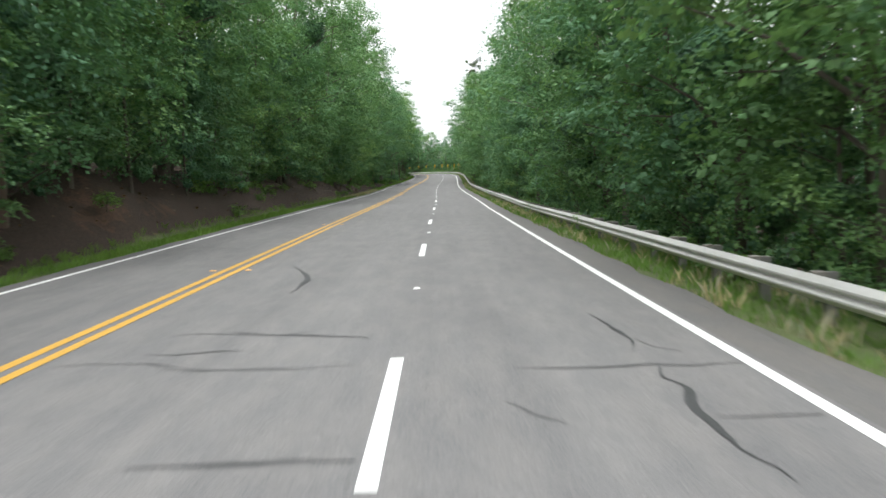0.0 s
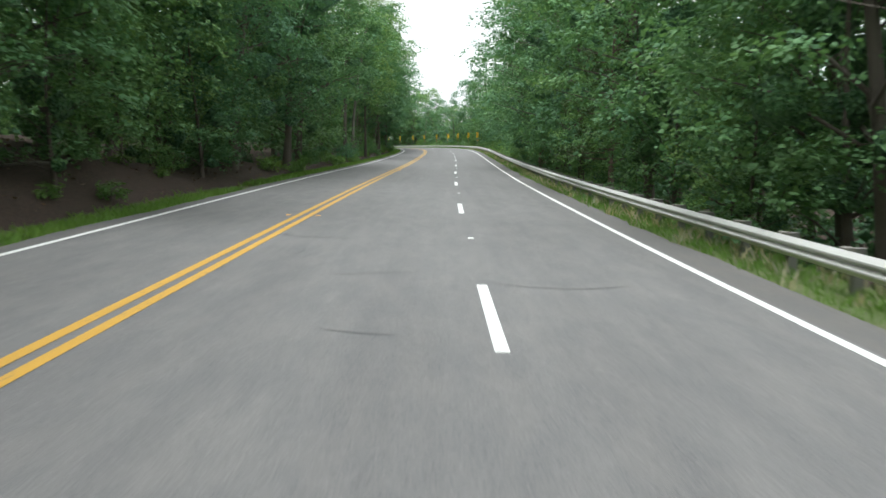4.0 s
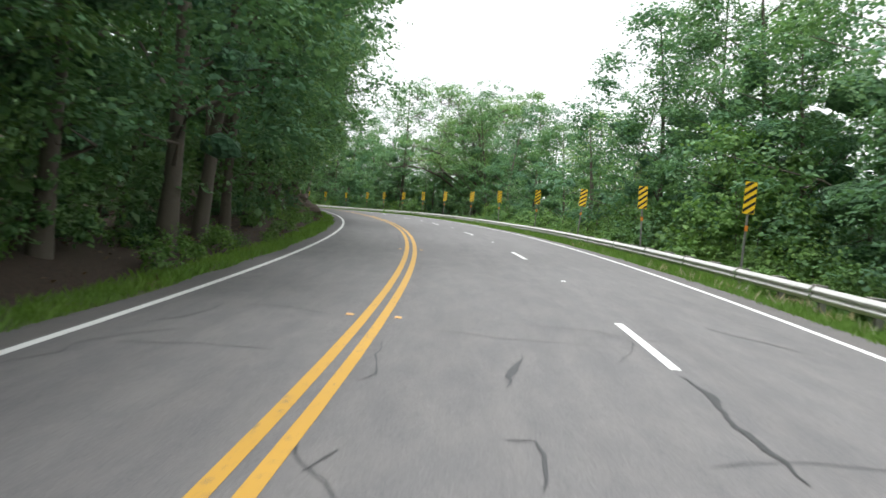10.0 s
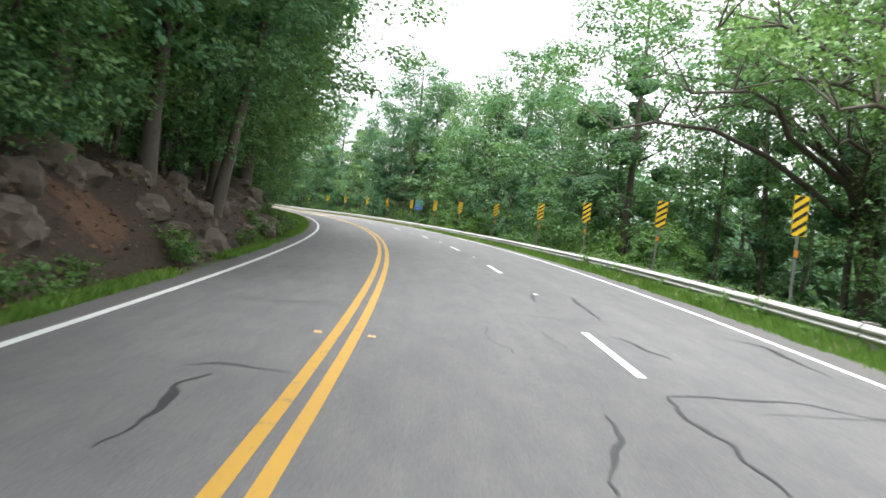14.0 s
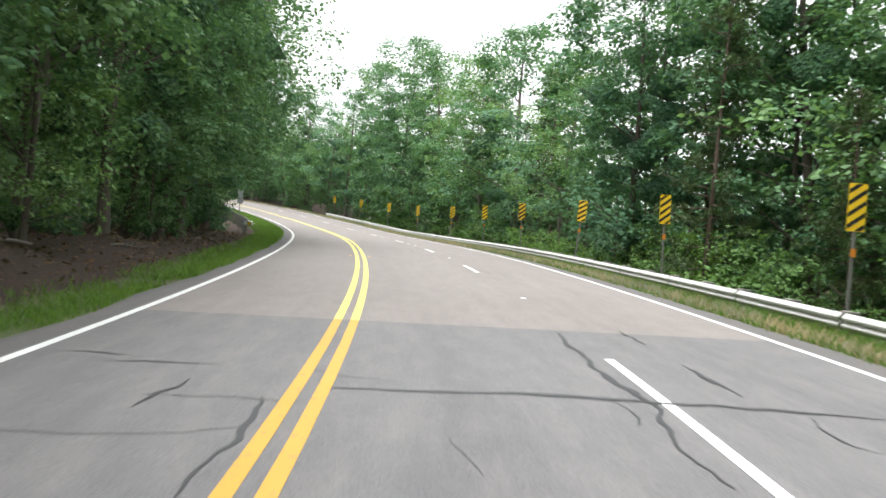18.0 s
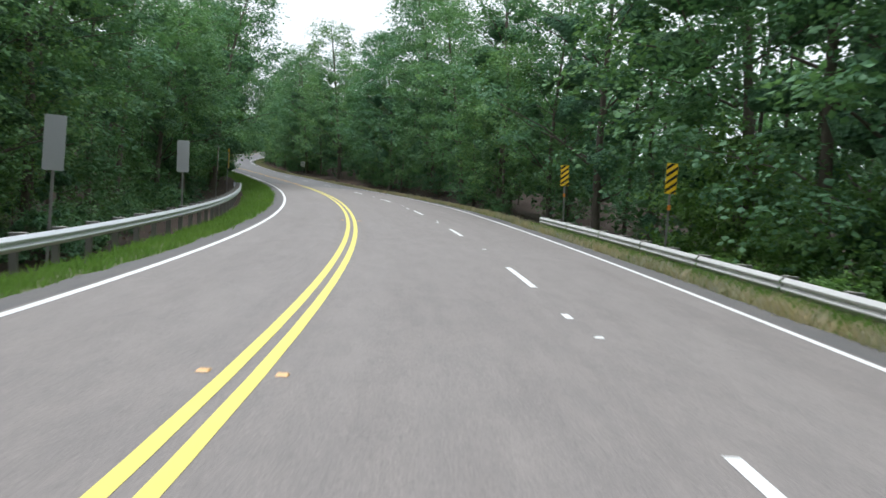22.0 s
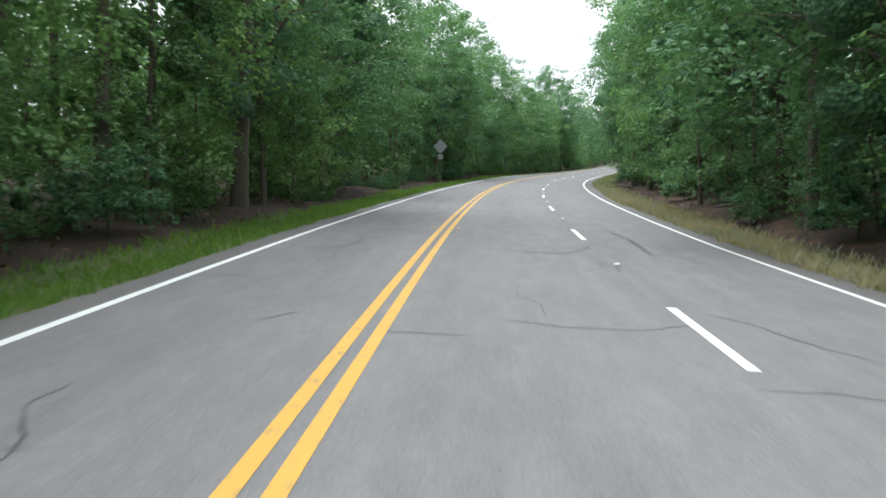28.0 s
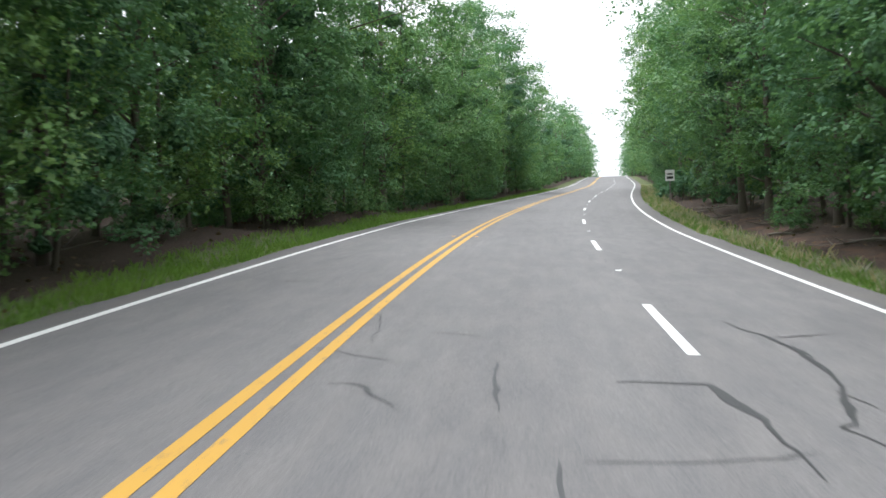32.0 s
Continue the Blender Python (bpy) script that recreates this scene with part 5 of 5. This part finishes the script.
SHRUBS = [
    shrub_model("shrub", "leafy green roadside shrub", 51, 1.7, 1.3, 10, 108, 0.085, LEAF_FRESH, "roadside shrubs", 2),
    shrub_model("shrub", "leafy green roadside shrub", 57, 2.4, 1.5, 11, 108, 0.10, LEAF, "roadside shrubs", 2),
]
MOUNDS = [
    shrub_model("vine_mound", "mound of vines smothering a bush", 61, 3.6, 2.3, 16, 180, 0.115, VINE, "vine mounds"),
    shrub_model("vine_mound", "mound of vines smothering a bush", 67, 5.0, 2.0, 17, 180, 0.115, VINE, "vine mounds"),
]
rt = random.Random(17)


def edge_d(s, left):
    if left:
        return float(np.interp(s, [0, 110, 135, 255, 268, 305, 335, 388, 400, 464, 480, 800], [6.7, 6.7, 5.8, 5.9, 6.2, 6.4, 7.3, 7.7, 10.3, 10.3, 6.9, 7.0]))
    return -float(np.interp(s, [0, 190, 212, 330, 350, 434, 450, 800], [11.2, 11.6, 16.4, 15.6, 15.2, 14.8, 10.8, 10.6]))


def clear(s, d):
    """Open ground in front of the signs."""
    return (359 < s < 371 and -15 < d < 0) or (425 < s < 447 and -12.9 < d < 0) or (228 < s < 262 and 0 < d < 8.2) or (173 < s < 194 and -14.5 < d < 0) or (292 < s < 313 and -22 < d < 0) or (550 < s < 582 and 0 < d < 9.0) or (496 < s < 526 and -12.0 < d < 0) or (396 < s < 468 and 0 < d < 10.5) or (610 < s < 638 and -11.5 < d < 0)


def pick(side, s):
    left = side > 0
    r = rt.random()
    if left and 130 < s < 300:
        return TREES[2 + (r > 0.8)] if r > (0.45 if s < 200 else 0.66) else TREES[int(r * 80) % 2]
    if ((left and s < 120) or (not left and 60 < s < 190)) and r < 0.16:
        return PINES[int(r * 100) % 2]
    if 330 < s < 400 and not left and r < 0.12:
        return PINES[1]
    return TREES[int(r * 97) % 4] if r < 0.45 else TREES[int(r * 89) % 2]


for side in (1, -1):
    s = 9.0
    while s < 965:
        s += rt.uniform(4.2, 7.4) * (2.4 if s > 670 else 0.72 if side > 0 and 195 < s < 400 else 1.0)
        e = edge_d(s, side > 0)
        d = e + side * abs(rt.gauss(0.3, 1.3))
        if 359 < s < 371 and side < 0:
            d -= 4.0
        if side < 0 and 294 < s < 313:
            d -= 5.0
        if side > 0 and (556 < s < 582 or 398 < s < 462):
            d += 3.0 if s > 500 else 0.8
        if side < 0 and (173 < s < 194 or 435 < s < 444):
            d -= 3.5 if s < 200 else 1.8
        m = pick(side, s) if s < 690 else FAR_TREES[rt.randrange(2)]
        sc = rt.uniform(0.72, 1.12)
        if side < 0 and 200 < s < 345:
            sc = rt.uniform(0.6, 1.08)
            m = TREES[rt.randrange(2)]
            if 248 < s < 312:
                u = rt.random()
                m = BARE if u < 0.12 else TREES[3] if u < 0.4 else TREES[rt.randrange(2)]
        if side < 0:
            sc *= float(np.interp(s, [130, 150, 192, 200, 215, 262, 276, 335, 352, 440, 460], [1, 1.15, 1.15, 1, 0.98, 1.06, 1.2, 1.2, 1.3, 1.3, 1]))
        if side > 0 and 225 < s < 400:
            sc *= 1.1
        inward = side * rt.uniform(0.0, 0.08 if side > 0 and 235 < s < 400 else 0.04)
        h = heading(s)
        plant(m, s, d, sc, rt.uniform(0, 6.28), (-inward * math.sin(h), inward * math.cos(h)), wide=1.15 if side > 0 and 396 < s < 468 else 1.15 if side > 0 and 128 < s < 262 else 1.1 if side > 0 and 180 < s < 395 else 1.2 if side < 0 and 200 < s < 440 else 1.1)
    # young trees and saplings that fill the edge
    s = 10.0
    while s < 900:
        s += rt.uniform(3.4, 7.0) * (0.62 if s > 480 and side > 0 else 0.85 if s > 465 or s < 120 else 1.0) * (1.0 if s < 680 else 2.4)
        if side > 0 and 128 < s < 195 and rt.random() < 0.5:
            continue
        if side < 0 and 205 < s < 438 and rt.random() < 0.6:
            continue
        e = edge_d(s, side > 0)
        d = e + side * (rt.uniform(2.4, 5.2) if side > 0 and 128 < s < 250 else rt.uniform(0.8, 3.6) if side > 0 and 128 < s < 330 else rt.uniform(-0.7, 1.2) if side > 0 and s < 128 else rt.uniform(-0.4, 2.6))
        if clear(s, d):
            continue
        plant(MAPLES[rt.randrange(3)], s, d, rt.uniform(0.6, 1.05), rt.uniform(0, 6.28))
    # shrubs
    s = 10.0
    while s < 690:
        s += rt.uniform(2.6, 6.6)
        if side > 0 and 128 < s < 395 and rt.random() < 0.5:
            continue
        e = edge_d(s, side > 0)
        d = e - side * (rt.uniform(-2.6, 0.2) if side > 0 and 128 < s < 395 else rt.uniform(-1.6, 0.9))
        sc = rt.uniform(0.5, 1.1)
        if side < 0 and s < 442:
            d = min(d, -10.3 - 1.7 * sc)
        if clear(s, d):
            continue
        plant(SHRUBS[rt.randrange(2)], s, d, sc, rt.uniform(0, 6.28))
# vines behind the guardrail round the bend
s = 196.0
while s < 432:
    s += rt.uniform(1.8, 3.4)
    sc = rt.uniform(0.32, 0.62) if 282 < s < 314 else rt.uniform(0.5, 1.25)
    plant(MOUNDS[rt.randrange(2)], s, -10.6 - 2.4 * sc - rt.uniform(0, 1.4) ** 1.6, sc, rt.uniform(0, 6.28), sink=0.3)
# weeds along the rail and at the foot of the bank
WEED = shrub_model("weed", "knee-high leafy green weed at the road's edge", 83, 0.75, 0.5, 6, 34, 0.09, VINE, "roadside weeds", 1)
for i in range(330):
    if i < 90:
        s, d = rt.uniform(225, 350), -rt.uniform(8.75, 9.9)
    elif i < 130:
        s, d = rt.uniform(240, 335), -rt.uniform(8.1, 8.5)
    elif i < 160:
        s, d = rt.uniform(256, 325), rt.uniform(4.3, 5.6)
    elif i < 190:
        s, d = rt.uniform(20, 225), -rt.uniform(8.9, 9.9)
    elif i < 220:
        s, d = rt.uniform(350, 440), -rt.uniform(8.9, 10.2)
    elif i < 250:
        s, d = rt.uniform(15, 125), rt.uniform(5.0, 6.6)
    else:
        s, d = rt.uniform(128, 250), rt.uniform(4.9, 7.0)
    plant(WEED, s, d, rt.uniform(0.35, 0.65) if 90 <= i < 130 else rt.uniform(0.5, 1.15), rt.uniform(0, 6.28))
# low brush at the foot of the inner wood
for i in range(130):
    s = rt.uniform(126, 262) if i < 40 else rt.uniform(310, 395) if i < 70 else rt.uniform(500, 640)
    plant(SHRUBS[1], s, edge_d(s, True) + rt.uniform(0.2, 3.4), rt.uniform(0.3, 0.6), rt.uniform(0, 6.28), sink=0.1)
for i in range(30):
    s = rt.uniform(398, 466)
    plant(SHRUBS[1], s, rt.uniform(8.4, 11.5), rt.uniform(0.55, 0.95), rt.uniform(0, 6.28), sink=0.25)
# young trees that lean out over the bank
for a, b, step in ((14, 124, 4.4), (257, 336, 2.9)):
    s = a
    while s < b:
        s += step * rt.uniform(0.6, 1.4)
        ln, h = rt.uniform(0.08, 0.22), heading(s)
        plant(MAPLES[rt.randrange(3)], s, rt.uniform(7.0, 9.0), rt.uniform(0.65, 1.0), rt.uniform(0, 6.28), (-ln * math.sin(h), ln * math.cos(h)), wide=1.25)
# single plants that stand out
for m, s, d, sc, ln in ((MOUNDS[1], 237.5, -14.0, 1.75, 0), (MOUNDS[1], 97.5, -11.6, 0.75, 0), (MOUNDS[0], 188.0, -12.0, 0.95, 0), (MOUNDS[0], 184.0, -11.6, 0.75, 0), (MOUNDS[1], 180.0, -12.6, 1.0, 0), (MOUNDS[0], 193.0, -12.2, 0.8, 0), (MOUNDS[1], 433.5, -14.0, 1.5, 0), (MOUNDS[0], 309.5, -13.4, 1.3, 0), (MOUNDS[0], 351.5, -13.4, 1.3, 0), (PINES[1], 366.0, -12.6, 0.74, 0), (PINES[1], 359.5, -13.6, 0.50, 0), (PINES[0], 160.0, -11.2, 1.0, 0.10), (TREES[0], 376.0, -14.0, 1.1, 0), (TREES[1], 367.0, -17.5, 1.15, 0), (TREES[3], 279.5, 5.2, 1.05, 0.16), (TREES[2], 300.5, 5.6, 1.2, 0.10), (TREES[2], 301.5, 6.0, 1.0, 0.02), (PINES[0], 26.5, 6.6, 0.95, 0.0), (TREES[3], 189.0, 6.6, 0.9, 0.14), (OLD_TREE, 305.0, -21.0, 1.5, 0.0), (OLD_TREE, 306.5, -22.0, 1.35, 0.0), (OLD_TREE, 297.0, -19.5, 1.3, 0.0), (BARE, 315.0, -24.5, 1.1, 0.05), (BARE, 231.0, -18.0, 0.9, 0.0)):
    h = heading(s)
    plant(m, s, d, sc, 0.7 * s, (-ln * math.sin(h), ln * math.cos(h)))
for m in TREES + FAR_TREES + [BARE, OLD_TREE] + PINES + MAPLES + SHRUBS + MOUNDS + [WEED]:
    remove(m)


def woods(name, side, label):
    """The deeper wood behind the edge, as one mass of trunks and leaves."""
    rng = np.random.default_rng(91 + side)
    tv, tf, lv, mc, mr = [], [], [], [], []
    for row, (off, step, n_leaf, size) in enumerate(((4.0, 3.9, 800, 0.20), (9.0, 5.6, 480, 0.28), (16.0, 7.0, 270, 0.48), (27.0, 10.0, 180, 0.8), (42.0, 11.0, 130, 1.3))):
        s = 6.0
        while s < 1160:
            s += step * rng.uniform(0.6, 1.4) * (1.0 if s < 640 else 2.2)
            d = edge_d(s, side > 0) + side * (off + rng.normal(0, 1.6))
            g = ground_at(s, d)
            h = rng.uniform(11.5, 17.0) * (float(np.interp(s, [200, 215, 262, 276, 335, 352, 440, 460], [1, 0.75, 0.78, 0.95, 1.0, 1.15, 1.15, 1])) if side < 0 else 1.0)
            tr = rng.uniform(0.09, 0.2)
            top = g + Vector((rng.normal(0, 0.7), rng.normal(0, 0.7), h))
            if row < 3:
                tube(tv, tf, [g + Vector((0, 0, -0.4)), g.lerp(top, 0.5) + Vector((rng.normal(0, 0.2), rng.normal(0, 0.2), 0)), top], [tr, tr * 0.75, 0.02], 5)
            base = (rng.uniform(0.10, 0.40) if row < 2 else rng.uniform(0.0, 0.15)) * h
            k = 11
            u = (np.arange(k) + rng.uniform(0.1, 0.9, k)) / k
            zz = base + (h - base) * u
            rr = rng.uniform(1.2, 2.8) * np.sqrt(np.maximum(0.08, 1 - (u - 0.4) ** 2 * 2.2)) * rng.uniform(0.4, 1.0, k)
            an = rng.uniform(0, 6.28, k)
            tips = np.stack([g.x + rr * np.cos(an), g.y + rr * np.sin(an), g.z + zz], -1)
            rb = rng.uniform(0.9, 1.7, k) * (1.0 if row < 2 else 1.3)
            more = 1.4 if side < 0 and 200 < s < 360 and row < 2 else 1.0
            lv.append(bough_leaves(rng, tips, rb, int(more * n_leaf) // k, size))
            if row < 2:
                low = u < 0.36
                mc.append(tips[low])
                mr.append(rb[low])
    # undergrowth between the trunks
    for off, top in ((2.0, 2.2), (3.6, 3.0), (6.0, 4.5), (8.5, 5.5), (12.0, 6.5), (19.0, 8.0), (30.0, 9.0)):
        s = 6.0
        while s < 760:
            s += rng.uniform(1.6, 3.6) * (0.5 if side > 0 and (126 < s < 265 or 480 < s < 660) and off < 10 else 0.75 if s > 470 else 1.0)
            d = edge_d(s, side > 0) + side * max(1.8, off + rng.normal(0, 1.2))
            g = ground_at(s, d)
            k = 3
            tips = np.stack([g.x + np.clip(rng.normal(0, 0.9, k), -1.3, 1.3), g.y + np.clip(rng.normal(0, 0.9, k), -1.3, 1.3), g.z + rng.uniform(0.9, top, k)], -1)
            lv.append(bough_leaves(rng, tips, rng.uniform(0.8, 1.5, k), 24, 0.21 + 0.02 * off))
    # leaf roof over the wood, added to block sky light and darken the floor
    for _ in range(3600):
        s, off = rng.uniform(-20, 1100), rng.uniform(9, 52)
        g = ground_at(s, edge_d(s, side > 0) + side * off)
        tips = np.array([[g.x, g.y, g.z + rng.uniform(8.5, 12.5)]])
        lv.append(bough_leaves(rng, tips, np.array([rng.uniform(2.0, 3.2)]), 18, 0.8, 0.35))
    # thickets deep inside the wood
    for _ in range(1100):
        s, off = rng.uniform(-30, 1150), rng.uniform(36, 60)
        g = ground_at(s, edge_d(s, side > 0) + side * off)
        tips = np.array([[g.x, g.y, g.z + rng.uniform(0.5, 9.0)]])
        lv.append(bough_leaves(rng, tips, np.array([rng.uniform(1.8, 3.0)]), 16, 1.5, 0.8))
    t = tagged(new(name), label, "woods", kind="stuff")
    part("trunks", mesh_from("trunks", tv, tf, BARK, True), t)
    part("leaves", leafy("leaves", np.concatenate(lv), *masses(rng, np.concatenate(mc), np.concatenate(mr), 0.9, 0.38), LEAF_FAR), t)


def far_woods():
    """The forest beyond, as far as the land can be seen."""
    rng = np.random.default_rng(3)
    c = []
    for x in np.arange(-760, 330, 7.0):
        for y in np.arange(-260, 900, 7.0):
            px, py = x + rng.uniform(-3, 3), y + rng.uniform(-3, 3)
            q = (_x - px) ** 2 + (_y - py) ** 2
            k = int(np.argmin(q))
            if 54 ** 2 < q[k] < 190 ** 2 and 0 < k < len(_s) - 1:
                c.append((px, py, _z[k] - 6.0 + rng.uniform(4.0, 9.5)))
    c = np.array(c)
    r = rng.uniform(4.2, 6.2, len(c))
    lv = bough_leaves(rng, c, r, 9, 1.7, 0.9)
    ob = new("far_woods", leafy("far_woods", lv, *masses(rng, c, r, 0.95, 0.9), LEAF_FAR))
    tagged(ob, "distant forest crowns spreading away from the road", "woods", kind="stuff")


far_woods()
woods("woods_left", 1, "deep mixed woodland behind the trees on the inner side")
woods("woods_right", -1, "deep mixed woodland beyond the guardrail side")


# ================= grass, litter =================
def blades(name, label, rng, spots, lo, hi, material, count=5, wide=0.010):
    n = len(spots) * count
    c = np.repeat(np.array(spots), count, axis=0)
    c[:, :2] += rng.normal(0, 0.07, (n, 2))
    an = rng.uniform(0, 6.28, n)
    h = rng.uniform(lo, hi, n)
    ln = rng.uniform(0.15, 0.7, n) * h
    px, py = np.cos(an), np.sin(an)
    v = np.empty((n, 4, 3))
    for k, (sx, f, g) in enumerate(((-1, 0, 0), (1, 0, 0), (0.7, 0.35, 0.6), (0, 1, 1))):
        w = wide * (1 if k < 3 else 0) * sx
        v[:, k, 0] = c[:, 0] - py * w + px * ln * f
        v[:, k, 1] = c[:, 1] + px * w + py * ln * f
        v[:, k, 2] = c[:, 2] - 0.02 + h * g
    ob = new(name, leaf_mesh(name, v.reshape(-1, 3), material))
    return tagged(ob, label, "grass", kind="stuff")


rg = np.random.default_rng(7)
left_spots, right_spots, dry_spots = [], [], []
for _ in range(36000):
    s = float(rg.uniform(8, 690))
    w = float(np.interp(s, [0, 110, 250, 262, 315, 340, 420, 800], [1.5, 1.3, 1.2, 0.45, 0.45, 1.5, 1.9, 2.1]))
    if lump(s, 3.0, 3.0) < (0.05 if 255 < s < 322 else 0.15 if 78 < s < 104 else -0.45):
        continue
    left_spots.append(ground_at(s, PAVE_L + 0.1 + w * float(rg.uniform(0, 1)) ** 1.2))
for _ in range(30000):
    s = float(rg.uniform(8, 690))
    if s < 240 and lump(s, 5.0, 4.0) < -0.5:
        continue
    d = PAVE_R - 0.12 - 2.0 * float(rg.uniform(0, 1))
    (dry_spots if s > 372 and rg.uniform() < (0.65 if s < 575 else 0.12) or rg.uniform() < (0.10 if s < 235 else 0.06) else right_spots).append(ground_at(s, d))
for _ in range(15000):
    s = float(rg.uniform(215, 385))
    if lump(s, 8.0, 5.0) > -0.4:
        right_spots.append(ground_at(s, -7.36 - 1.9 * float(rg.uniform(0, 1))))
tall_spots = [ground_at(float(rg.uniform(225, 440)), -float(rg.uniform(7.95, 8.75))) for _ in range(9000)]
dry_spots += [ground_at(float(rg.uniform(345, 440)), -float(rg.uniform(7.4, 9.0))) for _ in range(3800)]
dry_spots += [ground_at(float(rg.uniform(466, 560)), -float(rg.uniform(7.3, 9.4))) for _ in range(4200)]
dry_spots += [ground_at(float(rg.uniform(76, 104)), float(rg.uniform(3.75, 4.9))) for _ in range(500)]
blades("tall_grass", "long pale green grass grown up against the guardrail", rg, tall_spots, 0.16, 0.40, GRASS, 5, 0.007)
blades("verge_grass_left", "green verge grass along the inner edge of the road", rg, left_spots, 0.08, 0.26, GRASS, 5, 0.008)
blades("verge_grass_right", "tufted green grass between road edge and guardrail", rg, right_spots, 0.06, 0.22, GRASS, 5, 0.008)
blades("dry_grass", "straw-coloured seeding grass on the verge", rg, dry_spots, 0.12, 0.36, DRY_GRASS, 7, 0.006)

litter_spots = []
for i in range(30000):
    s = float(rg.uniform(8, 680)) if i < 16000 else float(rg.uniform(255, 400))
    if i > 16000 or rg.uniform() < 0.7:
        d = edge_d(s, True) + float(rg.uniform(-2.2, 3.5))
    else:
        d = edge_d(s, False) + float(rg.uniform(-3.0, 1.0))
    g = ground_at(s, d)
    litter_spots.append((g.x, g.y, g.z + 0.03))
lv = leaf_cloud(rg, litter_spots, 1, 0.05, 0.13, 0.0)
tagged(new("fallen_leaves", leaf_mesh("fallen_leaves", lv, DEAD_LEAF)), "brown fallen leaves strewn over the banks", "leaf litter", kind="stuff")


# ================= rocks, dead wood =================
def rock_mesh(seed, size):
    bm = bmesh.new()
    bmesh.ops.create_icosphere(bm, subdivisions=3, radius=1.0)
    for v in bm.verts:
        n = noise.noise(v.co * 1.3 + Vector((seed, 0, 0))) * 0.45 + noise.noise(v.co * 3.5 + Vector((0, seed, 0))) * 0.16
        q = v.co * (1 + n)
        v.co = Vector((round(q.x * 3) / 3 * 0.35 + q.x * 0.65, round(q.y * 3) / 3 * 0.35 + q.y * 0.65, q.z)) * size
        v.co.z *= 0.75
    me = bpy.data.meshes.new("rock")
    bm.to_mesh(me)
    bm.free()
    me.materials.append(ROCK)
    return me


ROCKS = [rock_mesh(i * 3.1, 0.55) for i in range(4)]
rr = random.Random(5)
for i in range(122):
    if i >= 110:
        s, d, sc = rr.uniform(86.5, 93.5), rr.uniform(5.3, 6.5), rr.uniform(0.5, 1.0)
    elif i < 90:
        s, d, sc = rr.uniform(258, 312), rr.uniform(4.9, 7.8), rr.choice((0.35, 0.6, 0.8, 1.1, 1.5)) * rr.uniform(0.8, 1.2)
    elif i < 100:
        s, d, sc = rr.uniform(60, 120), rr.uniform(5.0, 6.4), rr.uniform(0.25, 0.9)
    else:
        s, d, sc = rr.uniform(150, 200), rr.uniform(5.0, 6.6), rr.uniform(0.3, 0.9)
    g = ground_at(s, d)
    ob = new("rock", ROCKS[i % 4])
    ob.matrix_world = Matrix.Translation(g - Vector((0, 0, 0.2 * sc))) @ Matrix.Rotation(rr.uniform(0, 6.28), 4, "Z") @ Matrix.Diagonal((sc, sc * rr.uniform(0.7, 1.3), sc * rr.uniform(0.6, 1.2), 1))
    tagged(ob, "grey-brown lichened rock half buried in the road bank", "rock", "bank rocks")


def branch(seed, length):
    rng = np.random.default_rng(seed)
    verts, faces = [], []
    line = [Vector((length * (u - 0.5), 0.12 * length * math.sin(2.2 * u + seed), 0.05 + 0.04 * math.sin(7 * u))) for u in np.linspace(0, 1, 7)]
    tube(verts, faces, line, [0.05 - 0.04 * i / 6 for i in range(7)], 6)
    for k in range(4):
        q = line[1 + k]
        e = q + Vector((rng.uniform(0.2, 0.6), rng.choice([-1, 1]) * rng.uniform(0.2, 0.6), rng.uniform(0.0, 0.35)))
        tube(verts, faces, [q, e], [0.02, 0.005], 4)
    return mesh_from("fallen_branch", verts, faces, BARK_PALE, True)


STICKS = [branch(i, 1.2 + 0.5 * i) for i in range(4)]
for i in range(63):
    if i >= 60:
        s, d = rr.uniform(92.6, 95.0), rr.uniform(4.4, 4.9)
    elif i < 40:
        s = rr.uniform(300, 400) if i < 26 else rr.uniform(20, 260)
        d = rr.uniform(4.9, 7.6)
    else:
        s, d = rr.uniform(470, 640), -rr.uniform(9.6, 11.0)
    g = ground_at(s, d)
    ob = new("fallen_branch", STICKS[i % 4])
    ob.matrix_world = Matrix.Translation(g) @ Matrix.Rotation(rr.uniform(0, 6.28), 4, "Z") @ Matrix.Rotation(rr.uniform(-0.1, 0.1), 4, "Y")
    tagged(ob, "bare grey fallen branch lying on leaf litter", "branch", "fallen branches")


# ================= fine cracks in the old asphalt =================
def hairlines():
    rnd = random.Random(77)
    verts, faces = [], []
    for k in range(620):
        s = rnd.uniform(10, 680)
        if SEAM_1 - 3 < s < SEAM_2 + 3:
            continue
        cross = rnd.random() < 0.7
        d = rnd.uniform(-EDGE_R + 0.2, EDGE_L - 0.2)
        n = rnd.randint(5, 16)
        an = rnd.gauss(0, 0.22) + (0 if cross else math.pi / 2)
        w0 = rnd.uniform(0.006, 0.020)
        base = None
        for i in range(n):
            if not -EDGE_R + 0.15 < d < EDGE_L - 0.15:
                break
            w = w0 * rnd.uniform(0.5, 1.2) * (0.2 if i in (0, n - 1) else 1)
            q = [at(s - w * math.cos(an), d - w * math.sin(an), 0.003), at(s + w * math.cos(an), d + w * math.sin(an), 0.003)]
            j = len(verts)
            verts += q
            if base is not None:
                faces.append((base, base + 1, j + 1, j))
            base = j
            an += rnd.gauss(0, 0.35)
            an += 0.3 * ((0 if cross else math.pi / 2) - an)
            s, d = s - 0.17 * math.sin(an), d + 0.17 * math.cos(an)
    tagged(new("hairline_cracks", mesh_from("hairline_cracks", verts, faces, TAR)), "thin dark cracks scattered over the worn asphalt", "road crack", kind="stuff")


hairlines()
